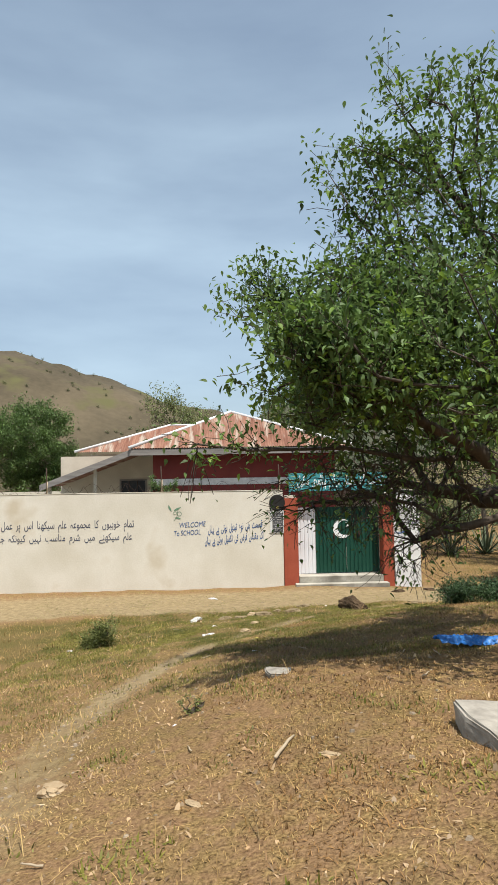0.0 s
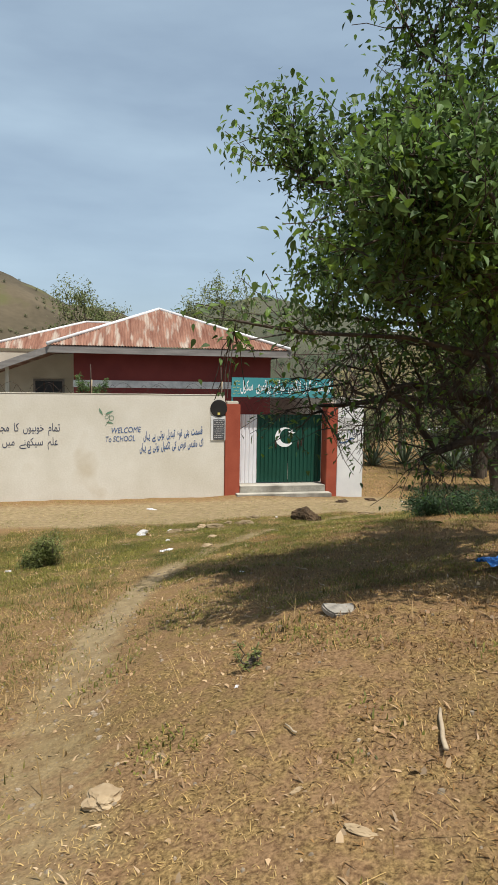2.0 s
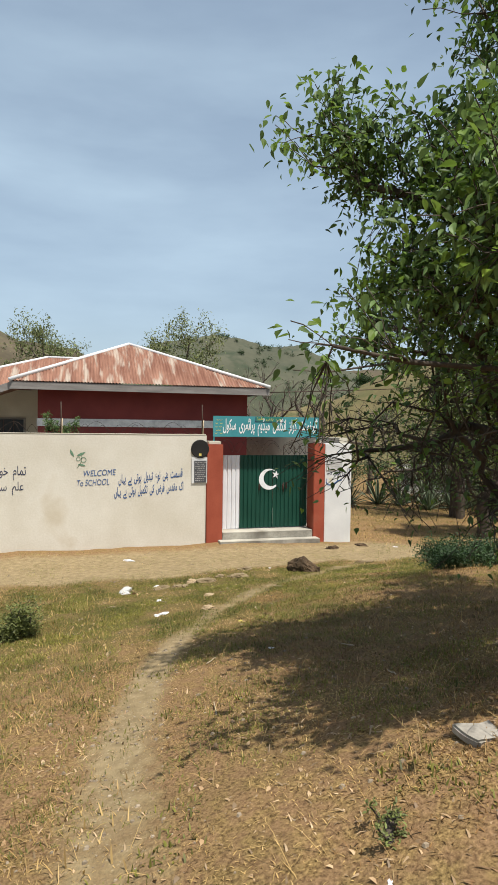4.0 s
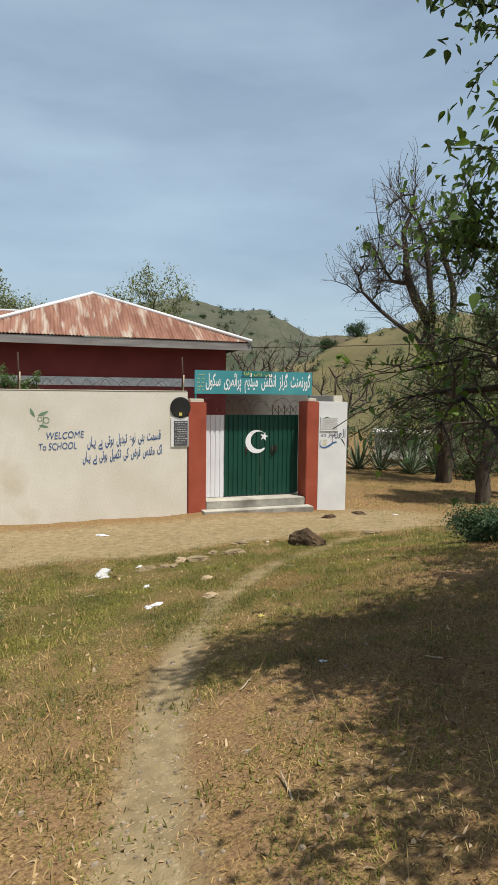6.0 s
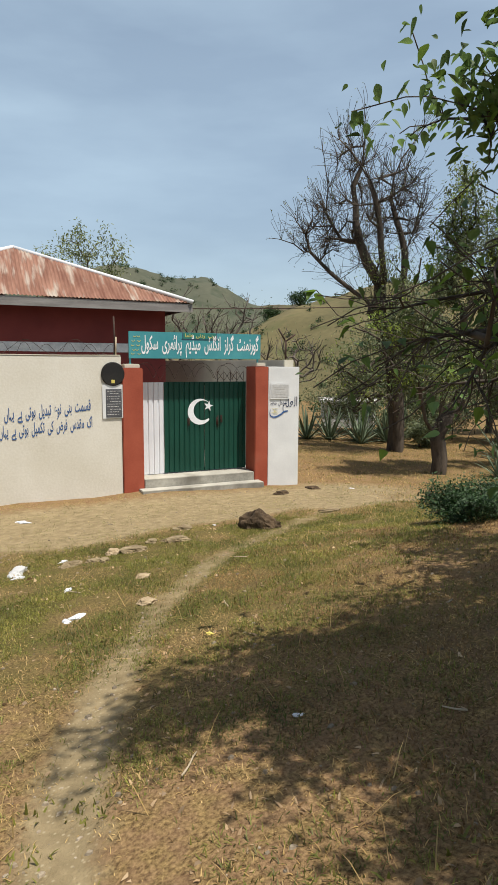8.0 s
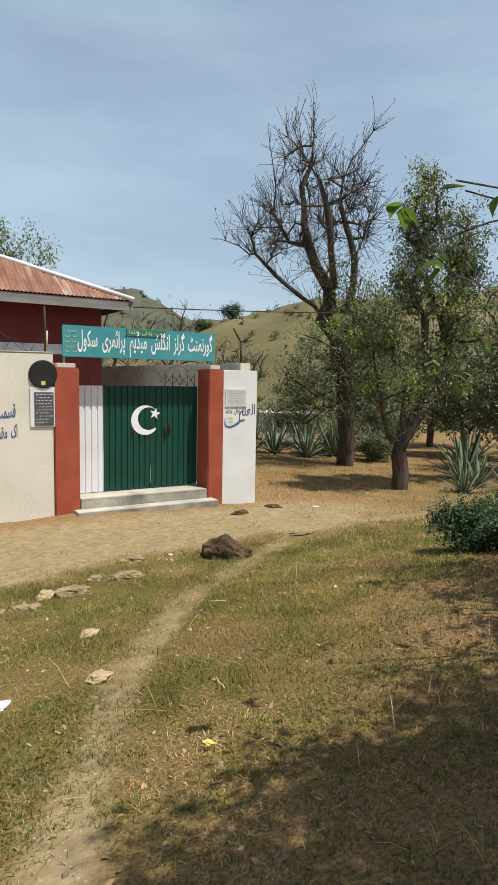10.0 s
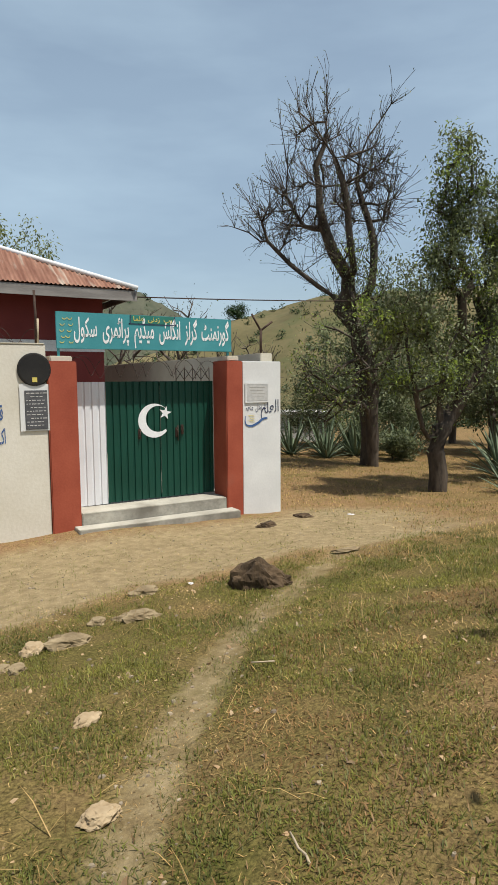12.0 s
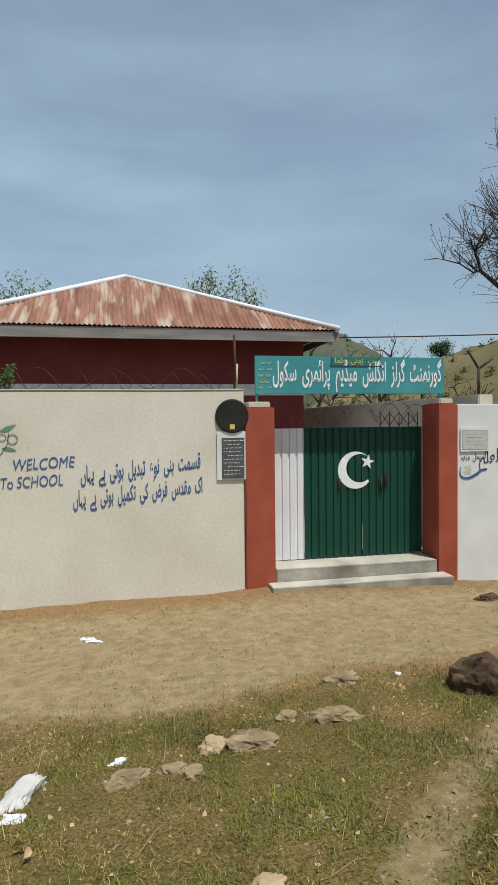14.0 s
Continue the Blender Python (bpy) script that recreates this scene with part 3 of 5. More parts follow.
for i in range(4):
    part("text_bar", box(-0.15 + 0.02 * i, 0.14 - 0.03 * (i % 2), -0.0105, -0.008, 0.078 - i * 0.048, 0.082 - i * 0.048), CONCRETE, plaque2)


def gate_pillar(x0, x1, top):
    p = part("gate_pillar", slab_wall(x0, x1, -0.03, 0.42, -0.5, top, 0.25, 0.006), REDPAINT)
    tagged(p, "brick-red painted gate pillar with a plaster cap block", "pillar", group="gate pillars", kind="structure")
    part("cap_block", box(x0 + 0.05, x1 - 0.04, 0.02, 0.36, top - 0.002, top + 0.075, 0.012, 0.004), BEIGE, p)
    return p


gate_pillar(0.005, 0.385, 2.25)
gate_pillar(2.62, 2.905, 2.285)
def gate_step(x0, x1, y0, y1, top, label):
    p = tagged(part("gate_step", box(x0, x1, y0, y1, -0.25, top - 0.006, 0.010, 0.004, 3), CONCRETE), label, "step", group="gate steps", kind="structure")
    # added top sheet; sunlit top and shaded front are painted as two tones
    part("tread", box(x0 + 0.004, x1 - 0.004, y0 + 0.004, y1, top - 0.016, top + 0.004, 0.005, 0.004, 3), STEPLIT, p, "pale sheet over the worn step, its sunlit tone put into the colour")


gate_step(0.28, 2.70, -0.30, -0.034, 0.045, "low worn concrete step below the gate")
gate_step(0.395, 2.61, -0.026, 0.75, 0.205, "upper worn concrete step at the gate")


def ribbed_sheet(x0, x1, z0, z1, y, pitch=0.105, depth=0.018):
    """Pressed sheet with narrow upright ribs."""
    prof, x = [], x0
    while x < x1 - 1e-6:
        for f, d in ((0, 0), (0.66, 0), (0.76, depth), (0.90, depth)):
            if x + pitch * f < x1:
                prof.append((x + pitch * f, y + d))
        x += pitch
    prof.append((x1, y))
    vs = []
    for px, py in prof:
        vs += [(px, py, z0), (px, py, z1), (px, py + 0.004, z0), (px, py + 0.004, z1)]
    fs = []
    for i in range(len(prof) - 1):
        a = 4 * i
        fs += [(a, a + 4, a + 5, a + 1), (a + 2, a + 3, a + 7, a + 6), (a + 1, a + 5, a + 7, a + 3), (a, a + 2, a + 6, a + 4)]
    return vs, fs


panel = empty("fixed_panel", (0.66, 0.41, 0.22), label="white ribbed sheet-metal panel fixed beside the gate", category="panel")
v, f = ribbed_sheet(-0.27, 0.235, 0.0, 1.76, 0)
part("sheet", mesh_of("sheet", v, f, WHITESHEET), WHITESHEET, panel)
part("frame", box(-0.27, 0.235, 0.024, 0.05, 1.70, 1.745), WHITESHEET, panel)
gate = empty("metal_gate", (1.75, 0.41, 0.22), label="closed dark green ribbed metal gate with white crescent and star", category="gate")
for a, b in ((-0.85, -0.025), (-0.02, 0.86)):
    v, f = ribbed_sheet(a, b, 0.012, 1.765, 0)
    leaf = part("gate_leaf", mesh_of("gate_leaf", v, f, GREENSHEET), GREENSHEET, gate)
    part("frame_rail", box(a, b, 0.024, 0.055, 1.70, 1.75), GREENSHEET, leaf)
    part("frame_rail", box(a, b, 0.024, 0.055, 0.02, 0.07), GREENSHEET, leaf)
crescent = []
for i in range(25):
    a = radians(40 + 280 * i / 24)
    crescent.append((-0.12 + 0.255 * math.cos(a), 1.18 + 0.255 * math.sin(a)))
inner = []
for i in range(25):
    a = radians(52 + 256 * i / 24)
    inner.append((-0.06 + 0.195 * math.cos(a), 1.205 + 0.195 * math.sin(a)))
vs = [(x, -0.0035, z) for x, z in crescent] + [(x, -0.0035, z) for x, z in inner]
part("crescent", mesh_of("crescent", vs, [(i, i + 1, i + 26, i + 25) for i in range(24)], WHITEPAINT), WHITEPAINT, gate, "white painted crescent")
vs = [(0.055, -0.0045, 1.29)] + [(0.055 + (0.105 if i % 2 == 0 else 0.042) * math.sin(radians(36 * i + 12)), -0.0045, 1.29 + (0.105 if i % 2 == 0 else 0.042) * math.cos(radians(36 * i + 12))) for i in range(10)]
part("star", mesh_of("star", vs, [(0, 1 + i, 1 + (i + 1) % 10) for i in range(10)], WHITEPAINT), WHITEPAINT, gate, "white painted star")
for hx, hz in ((-0.36, 0.99), (0.235, 0.99), (0.325, 1.03)):
    h = part("latch_plate", box(hx - 0.022, hx + 0.022, -0.014, 0.0, hz - 0.075, hz + 0.075, 0.004), IRON, gate, "rusty latch plate")
    part("handle", tubes_mesh("handle", [([(hx, -0.012, hz - 0.05), (hx, -0.045, hz - 0.04), (hx, -0.045, hz + 0.04), (hx, -0.012, hz + 0.05)], 0.007)], IRON), IRON, h)
part("bolt", tubes_mesh("bolt", [([(0.25, -0.02, 0.86), (0.25, -0.02, 1.10)], 0.009)], IRON), IRON, gate)

# iron cresting on the gate's free end
grille = empty("iron_cresting", (2.28, 0.43, 1.985), label="small dark wrought-iron cresting on top of the gate", category="grille")
for i in range(5):
    x = -0.28 + i * 0.14
    part("spike", tubes_mesh("spike", [([(x, 0, 0), (x, 0, 0.19), (x, 0, 0.24)], [0.007, 0.007, 0.001])], IRON), IRON, grille)
    if i < 4:
        part("scroll", tubes_mesh("scroll", [([(x, 0, 0.02), (x + 0.07, 0, 0.11), (x + 0.14, 0, 0.2)], 0.005), ([(x + 0.14, 0, 0.02), (x + 0.07, 0, 0.11), (x, 0, 0.2)], 0.005)], IRON), IRON, grille)


def coil(x0, x1, y, z, r, pitch, seed):
    rnd = random.Random(seed)
    pts, x, a = [], x0, 0.0
    while x < x1:
        rr = r * (0.85 + 0.3 * noise.noise((x * 2, seed, 0)))
        pts.append((x, y + rr * math.cos(a), z + rr * math.sin(a) + 0.03 * noise.noise((x * 1.1, seed, 3))))
        a += 0.5 + rnd.uniform(-0.08, 0.08)
        x += pitch * 0.08
    return pts


def razor_wire(name, pts, label):
    w = empty(name, pts[0], label=label, category="barbed wire")
    o = Vector(pts[0])
    loc = [Vector(p) - o for p in pts]
    part("strand", tubes_mesh("strand", [(loc, 0.0035)], IRON, 4), IRON, w)
    vs, fs = [], []
    for i in range(2, len(loc), 3):
        d = (loc[i] - loc[i - 1]).normalized()
        u = d.cross(Vector((0.3, 0.8, 0.5))).normalized() * 0.017
        k = len(vs)
        vs += [loc[i] - u, loc[i] + d * 0.006, loc[i] + u, loc[i] - d * 0.006]
        fs.append((k, k + 1, k + 2, k + 3))
    tagged(part("barb", mesh_of("barb", vs, fs, IRON), IRON, w), kind="stuff")
    return w


razor_wire("razor_wire", coil(-10, -0.1, 0.12, 2.56, 0.13, 0.36, 3), "rusty loose razor wire coil along the wall top")
razor_wire("razor_wire", coil(-9.5, -0.2, 0.10, 2.60, 0.15, 0.85, 5), "rusty loose razor wire coil along the wall top")
razor_wire("razor_wire", coil(0.42, 2.60, 0.45, 2.20, 0.19, 0.55, 9), "rusty loose razor wire coil above the gate")
razor_wire("razor_wire", coil(0.40, 2.62, 0.42, 2.18, 0.15, 0.40, 8), "rusty loose razor wire coil above the gate")
for x in (-6.2, -3.2, -0.09):
    post = empty("wire_post", (x, 0.12, 2.44), label="thin dark iron post holding the razor wire", category="post", group="wire posts")
    part("upright", tubes_mesh("upright", [([(0, 0, 0), (0.01, 0, 0.35), (0.0, 0.0, 0.72)], [0.02, 0.018, 0.016])], IRON), IRON, post)
    part("splint", tubes_mesh("splint", [([(0.02, -0.02, 0.02), (0.03, -0.02, 0.36)], 0.014)], DRYWOOD), DRYWOOD, post)

ypost = empty("wire_post", (3.55, 0.5, 2.40), label="forked rusty iron post on the side wall", category="post", group="wire posts")
part("upright", tubes_mesh("upright", [([(0, 0, 0), (0, 0, 0.42)], 0.022)], IRON), IRON, ypost)
part("arm", tubes_mesh("arm", [([(0, 0, 0.40), (-0.17, 0, 0.66)], 0.018)], IRON), IRON, ypost)
part("arm", tubes_mesh("arm", [([(0, 0, 0.40), (0.22, 0, 0.55)], 0.018)], IRON), IRON, ypost)

# sign board
sign = empty("sign_board", (1.475, 0.13, 2.38), label="teal painted school sign board with white Urdu lettering above the gate", category="sign")
part("board", box(-1.30, 1.325, 0.0, 0.03, 0.045, 0.53, 0.004), TEAL, sign)
lettering(shaped("گورنمنٹ گرلز انگلش میڈیم پرائمری سکول"), -1.07, 1.28, 0.065, 0.51, -0.004, WHITEPAINT, sign, "white Urdu lettering", 0.0, 0.018)
strokes([((-0.28, 0.528, 0.006), (-0.28, 0.42, 0.006), (-0.25, 0.405, 0.006), (0.36, 0.405, 0.006), (0.39, 0.42, 0.006), (0.39, 0.528, 0.006))], -0.0045, NAVYPAINT, sign, "panel_outline")
part("small_panel", box(-0.27, 0.38, -0.0035, 0.0, 0.415, 0.525), TEALDARK, sign, "small dark green panel")
lettering(shaped("رب زدنی علما"), -0.235, 0.345, 0.425, 0.515, -0.0055, YELLOWPAINT, sign, "faded yellow writing", 0.0, 0.008)
for z, a, b in ((0.44, -1.22, -1.09), (0.36, -1.25, -1.08), (0.28, -1.26, -1.10), (0.20, -1.24, -1.12), (0.13, -1.26, -1.08)):
    for u in (a, b - 0.06):
        strokes([((u, z + 0.012, 0.003), (u + 0.02, z - 0.008, 0.005), (u + 0.05, z - 0.004, 0.004), (u + 0.058, z + 0.016, 0.003))], -0.0045, YELLOWPAINT, sign, "text_bar", "faded yellow writing")
for x in (-1.27, 1.28):
    part("leg", box(x - 0.015, x + 0.015, 0.032, 0.06, -0.14, 0.45), TEAL, sign)

# black satellite-like disc and slate plaque on the wall
disc = empty("metal_disc", (-0.15, -0.022, 2.145), label="round black metal disc with yellow mark on the wall", category="disc")
bm = bmesh.new()
bmesh.ops.create_cone(bm, cap_ends=True, segments=48, radius1=0.215, radius2=0.20, depth=0.03)
bmesh.ops.bevel(bm, geom=[e for e in bm.edges if e.calc_face_angle(0) > 0.5], offset=0.006, segments=2, affect="EDGES")
bmesh.ops.rotate(bm, verts=bm.verts[:], matrix=Matrix.Rotation(radians(90), 3, "X"))
part("plate", bm, BLACKDISC, disc)
part("mark", box(-0.035, 0.025, -0.0185, -0.0145, -0.16, -0.10), YELLOWPAINT, disc, "small yellow mark")
for k in range(8):
    a = math.pi * 2 * k / 8
    part("rivet", box(0.185 * math.cos(a) - 0.006, 0.185 * math.cos(a) + 0.006, -0.02, -0.012, 0.185 * math.sin(a) - 0.006, 0.185 * math.sin(a) + 0.006, 0.002), IRON, disc)
plaque = empty("slate_plaque", (-0.145, -0.012, 1.63), label="dark slate notice plaque with faint white writing on the wall", category="plaque")
part("slab", box(-0.14, 0.14, -0.016, 0.0, -0.25, 0.25, 0.004), SLATE, plaque)
part("margin", box(-0.20, 0.17, -0.0065, -0.003, -0.27, 0.33), WHITEWASH, plaque, "whitewashed patch behind the plaque")
rnd = random.Random(5)
for i in range(10):
    z = 0.215 - i * 0.046
    x = -0.12 + 0.05 * (i % 3 == 1)
    while x < 0.09:
        w = rnd.uniform(0.015, 0.055)
        part("text_bar", box(x, x + w, -0.0185, -0.0155, z - 0.0045 * rnd.uniform(0.5, 1.2), z + 0.0045), BAND, plaque)
        x += w + 0.014

# ---- school building ----
school = empty("school_building", (0, 0, 0), label="maroon single-storey school building with rusted hipped metal roofs", category="building")


def corrugated(name, eave, u, up, length, reach, mat=RUST, pitch=0.085, amp=0.013):
    """Corrugated sheet: eave corner, unit direction along the eave, up-slope vector; reach(s) is the share of the slope covered at s."""
    eave, u, up = Vector(eave), Vector(u), Vector(up)
    nrm = u.cross(up).normalized()
    n = int(length / pitch * 6)
    rows = 4
    vs, fs = [], []
    for i in range(n + 1):
        s = length * i / n
        o = nrm * (amp * math.sin(2 * math.pi * s / pitch))
        h = max(0.0, reach(s))
        for r in range(rows):
            t = r / (rows - 1) * h
            vs.append(eave + u * s + up * t + o + nrm * (0.03 if 0.45 < t else 0))
    for i in range(n):
        for r in range(rows - 1):
            a = i * rows + r
            fs.append((a, a + rows, a + rows + 1, a + 1))
    return part(name, mesh_of(name, vs, fs, mat, True), mat, school, "rusted corrugated metal sheets")


def hip_caps(lines, name="ridge_cap"):
    for a, b in lines:
        a, b = Vector(a), Vector(b)
        part(name, tubes_mesh(name, [([a, b], 0.055)], RIDGE, 8), RIDGE, school, "white painted ridge flashing")


EZ, AZ = 3.83, 5.19
XL, XR, XM = -4.65, 2.68, -1.33
# front hip, then the two long slopes of the front wing
corrugated("roof_sheet", (XL, 3.85, EZ), (1, 0, 0), (0, 2.25, AZ - EZ), XR - XL, lambda s: min(s / (XM - XL), (XR - XL - s) / (XR - XM)))
corrugated("roof_sheet", (XR, 3.85, EZ), (0, 1, 0), (XM - XR, 0, AZ - EZ), 9.2, lambda s: min(1.0, s / 2.25))
corrugated("roof_sheet", (XL, 13.05, EZ), (0, -1, 0), (XM - XL, 0, AZ - EZ), 9.2, lambda s: min(1.0, (9.2 - s) / 2.25))
hip_caps((((XL, 3.83, EZ + 0.02), (XM, 6.1, AZ + 0.03)), ((XR, 3.83, EZ + 0.02), (XM, 6.1, AZ + 0.03)), ((XM, 6.1, AZ + 0.03), (XM, 13.0, AZ + 0.03))))
# rear wing to the side
corrugated("roof_sheet", (-7.75, 9.2, 3.98), (1, 0, 0), (0, 2.0, 1.2), 6.4, lambda s: min(1.0, s / 3.7))
hip_caps((((-7.75, 9.18, 4.0), (-4.05, 11.2, 5.21)), ((-4.05, 11.2, 5.21), (-1.4, 11.2, 5.21))))
part("wall_rear", box(-7.2, -3.9, 9.7, 9.9, 0, 3.9), BEIGE, school)
part("fascia", box(XL, XR, 3.87, 3.90, 3.60, 3.80), FASCIA, school, "grey weathered timber fascia")
part("fascia", box(XR - 0.035, XR - 0.005, 3.905, 13, 3.66, 3.80), FASCIA, school, "grey weathered timber fascia")
part("soffit", box(XL + 0.02, XR - 0.04, 3.905, 4.55, 3.72, 3.75), FASCIA, school)
part("wall_front", box(-3.97, 2.17, 4.55, 4.78, 0, 3.72), MAROON, school, "dark maroon painted wall")
part("wall_side", box(1.94, 2.17, 4.785, 13, 0, 3.72), MAROON, school, "dark maroon painted wall")
part("wall_band", box(-3.99, 2.19, 4.535, 4.549, 2.60, 2.82), BAND, school, "peeling white band")
part("wall_left", box(-3.97, -3.75, 4.785, 9.7, 0, 3.72), BEIGE, school)
# veranda
part("veranda_wall", box(-7.6, -3.975, 6.6, 6.8, 0, 3.7), BEIGE, school, "beige veranda wall")
win = part("window", box(-5.45, -4.45, 6.56, 6.598, 2.05, 2.84), FASCIA, school)
part("pane", box(-5.38, -4.52, 6.545, 6.562, 2.12, 2.78), DARKGLASS, win, "dark window pane")
for x in (-5.1, -4.8):
    part("bar", box(x - 0.012, x + 0.012, 6.53, 6.548, 2.12, 2.78), IRON, win)
bm = box(0, 2.95, 3.95, 8.8, 0, 0.05)
for v in bm.verts:
    v.co.z += 3.74 - v.co.x * 0.375
    v.co.x = XL + 0.05 - v.co.x
bmesh.ops.reverse_faces(bm, faces=bm.faces[:])
part("veranda_roof", bm, RUST, school, "sloping rusted veranda roof")
bm = box(0, 2.95, 3.90, 3.945, -0.14, 0.06)
for v in bm.verts:
    v.co.z += 3.74 - v.co.x * 0.375
    v.co.x = XL + 0.05 - v.co.x
bmesh.ops.reverse_faces(bm, faces=bm.faces[:])
part("veranda_fascia", bm, FASCIA, school, "weathered timber veranda edge")
for x in (-5.85, -7.35):
    part("veranda_post", box(x - 0.05, x + 0.05, 4.3, 4.4, 0, 3.65 - (-4.6 - x) * 0.375), BEIGE, school)

cable = tubes_mesh("power_cable", [([(2.66 + 22.6 * t, 4.0 + 4.0 * t, 3.70 + 2.1 * t - 0.9 * t * (1 - t)) for t in [i / 24 for i in range(25)]], 0.013)], IRON, 4)
tagged(new("power_cable", cable), "thin black overhead power cable from the school eave", "cable")

# ---- trees and plants ----
def grow(trunk, tips, seed, pull=0.35, step=0.32, droop=0.0, limbs=()):
    """Nodes and parents of a tree: the trunk's line, then every tip joined to the node that it reaches most easily."""
    rnd = random.Random(seed)
    P, par, dist = [Vector(p) for p in trunk], [-1] + list(range(len(trunk) - 1)), []
    run = 0.0
    for i, p in enumerate(P):
        run += (p - P[i - 1]).length if i else 0
        dist.append(run)
    first = max(1, len(trunk) // 3)
    for line in limbs:
        last = min(range(len(P)), key=lambda i: (P[i] - Vector(line[0])).length)
        for p in line:
            gap = Vector(p) - P[last]
            mid = P[last] + gap * 0.5 + Vector((rnd.uniform(-1, 1), rnd.uniform(-1, 1), rnd.uniform(-1, 1))) * gap.length * 0.09
            for w in (mid, Vector(p)):
                P.append(w)
                par.append(last)
                dist.append(dist[last] + (w - P[last]).length)
                last = len(P) - 1
    arr = [tuple(p) for p in P]
    order = sorted(tips, key=lambda q: (Vector(q) - P[-1]).length)
    ends = []
    for q in order:
        q = Vector(q)
        A = np.array(arr)
        d = np.linalg.norm(A - np.array(q), axis=1)
        cost = d + pull * np.array(dist)
        cost[:first] = 1e9
        k = int(np.argmin(cost))
        n = max(1, int(d[k] / step))
        a = P[k].copy()
        last = k
        out = (a - P[par[k]]).normalized() if par[k] >= 0 else Vector((0, 0, 1))
        for i in range(1, n + 1):
            t = i / n
            p = a.lerp(q, t) + out * (d[k] * 0.22 * math.sin(math.pi * t) * (1 - t)) + Vector((rnd.uniform(-1, 1), rnd.uniform(-1, 1), rnd.uniform(-1, 1))) * step * (0.16 if i < n else 0.05)
            p.z -= droop * math.sin(math.pi * t) * d[k]
            P.append(p)
            arr.append(tuple(p))
            par.append(last)
            dist.append(dist[last] + (p - P[last]).length)
            last = len(P) - 1
        ends.append(last)
    return P, par, ends


def branch_mesh(name, P, par, tip_r, base_r, mat, power=2.4):
    n = len(P)
    load = [0.0] * n
    kids = [0] * n
    for i in range(n):
        if par[i] >= 0:
            kids[par[i]] += 1
    order = sorted(range(n), key=lambda i: -i)
    for i in order:
        if kids[i] == 0:
            load[i] += 1.0
        if par[i] >= 0:
            load[par[i]] += load[i]
    top = max(load)
    rad = [tip_r + (base_r - tip_r) * (l / top) ** (1 / power) if l > 1 else tip_r for l in load]
    main = {}
    for i in range(n):
        if par[i] >= 0 and (par[i] not in main or load[i] > load[main[par[i]]]):
            main[par[i]] = i
    vs, fs = [], []
    for i in range(n):
        k = par[i]
        if k >= 0 and main[k] == i and (par[k] >= 0 or k != 0):
            continue
        if k < 0:
            continue
        chain, rr = [P[k], P[i]], [min(rad[k], rad[i] * 1.3), rad[i]]
        j = i
        while j in main:
            j = main[j]
            chain.append(P[j])
            rr.append(rad[j])
        sides = 10 if rr[1] > 0.06 else (6 if rr[1] > 0.015 else 3)
        v, f = tube(chain, rr, sides)
        if rr[1] > 0.05:
            v = [q + (q - chain[m // sides]) * (0.40 * noise.noise(q * 3.5) + 0.22 * noise.noise(q * 9.0)) for m, q in enumerate(v)]
        o = len(vs)
        vs += v
        fs += [tuple(a + o for a in q) for q in f[:-2]]
    return mesh_of(name, vs, fs, mat, True)


def leaves_mesh(name, spots, size, mat, seed, hang=0.5, spread=0.12, slim=0.45, fine=False):
    """Folded leaves, each two bent quads, at the given (place, count) spots."""
    rs = np.random.RandomState(seed)
    C = np.repeat(np.array([tuple(p) for p, _ in spots]), [c for _, c in spots], axis=0)
    n = len(C)
    C = C + rs.normal(0, spread, (n, 3))
    yaw = rs.uniform(0, 2 * np.pi, n)
    pit = rs.normal(-hang, 0.55, n)
    L = size * rs.uniform(0.55, 1.25, n)
    d = np.stack([np.cos(yaw) * np.cos(pit), np.sin(yaw) * np.cos(pit), np.sin(pit)], 1)
    s = np.stack([-np.sin(yaw), np.cos(yaw), rs.normal(0, 0.5, n)], 1)
    s /= np.linalg.norm(s, axis=1)[:, None]
    up = np.cross(d, s)
    W = (L * slim)[:, None]
    L = L[:, None]
    if fine:
        outline = ((0.10, 0.30, 0.06, 0.0), (0.30, 0.52, 0.15, 0.0), (0.56, 0.44, 0.12, 0.03), (0.80, 0.19, 0.05, 0.09))
        half = [[C + d * L * a + g * s * W * b + up * W * c - up * L * e for a, b, c, e in outline] for g in (1, -1)]
        ring = [C] + half[0] + [C + d * L * 1.04 - up * L * 0.18] + half[1][::-1]
    else:
        ring = [C, C + d * L * 0.28 + s * W * 0.46 + up * W * 0.16, C + d * L * 0.66 + s * W * 0.40 + up * W * 0.10 - up * L * 0.04, C + d * L - up * L * 0.14,
                C + d * L * 0.66 - s * W * 0.40 + up * W * 0.10 - up * L * 0.04, C + d * L * 0.28 - s * W * 0.46 + up * W * 0.16]
    V = np.stack(ring, 1).reshape(-1, 3)
    m = len(ring)
    k = np.arange(n) * m
    F = np.concatenate([np.stack([k, k + a, k + a + 1], 1) for a in range(1, m - 1)])
    me = bpy.data.meshes.new(name)
    me.vertices.add(len(V))
    me.vertices.foreach_set("co", V.ravel())
    me.loops.add(F.size)
    me.loops.foreach_set("vertex_index", F.ravel().astype(np.int32))
    me.polygons.add(len(F))
    me.polygons.foreach_set("loop_start", (np.arange(len(F)) * 3).astype(np.int32))
    me.update(calc_edges=True)
    me.materials.append(mat)
    return me


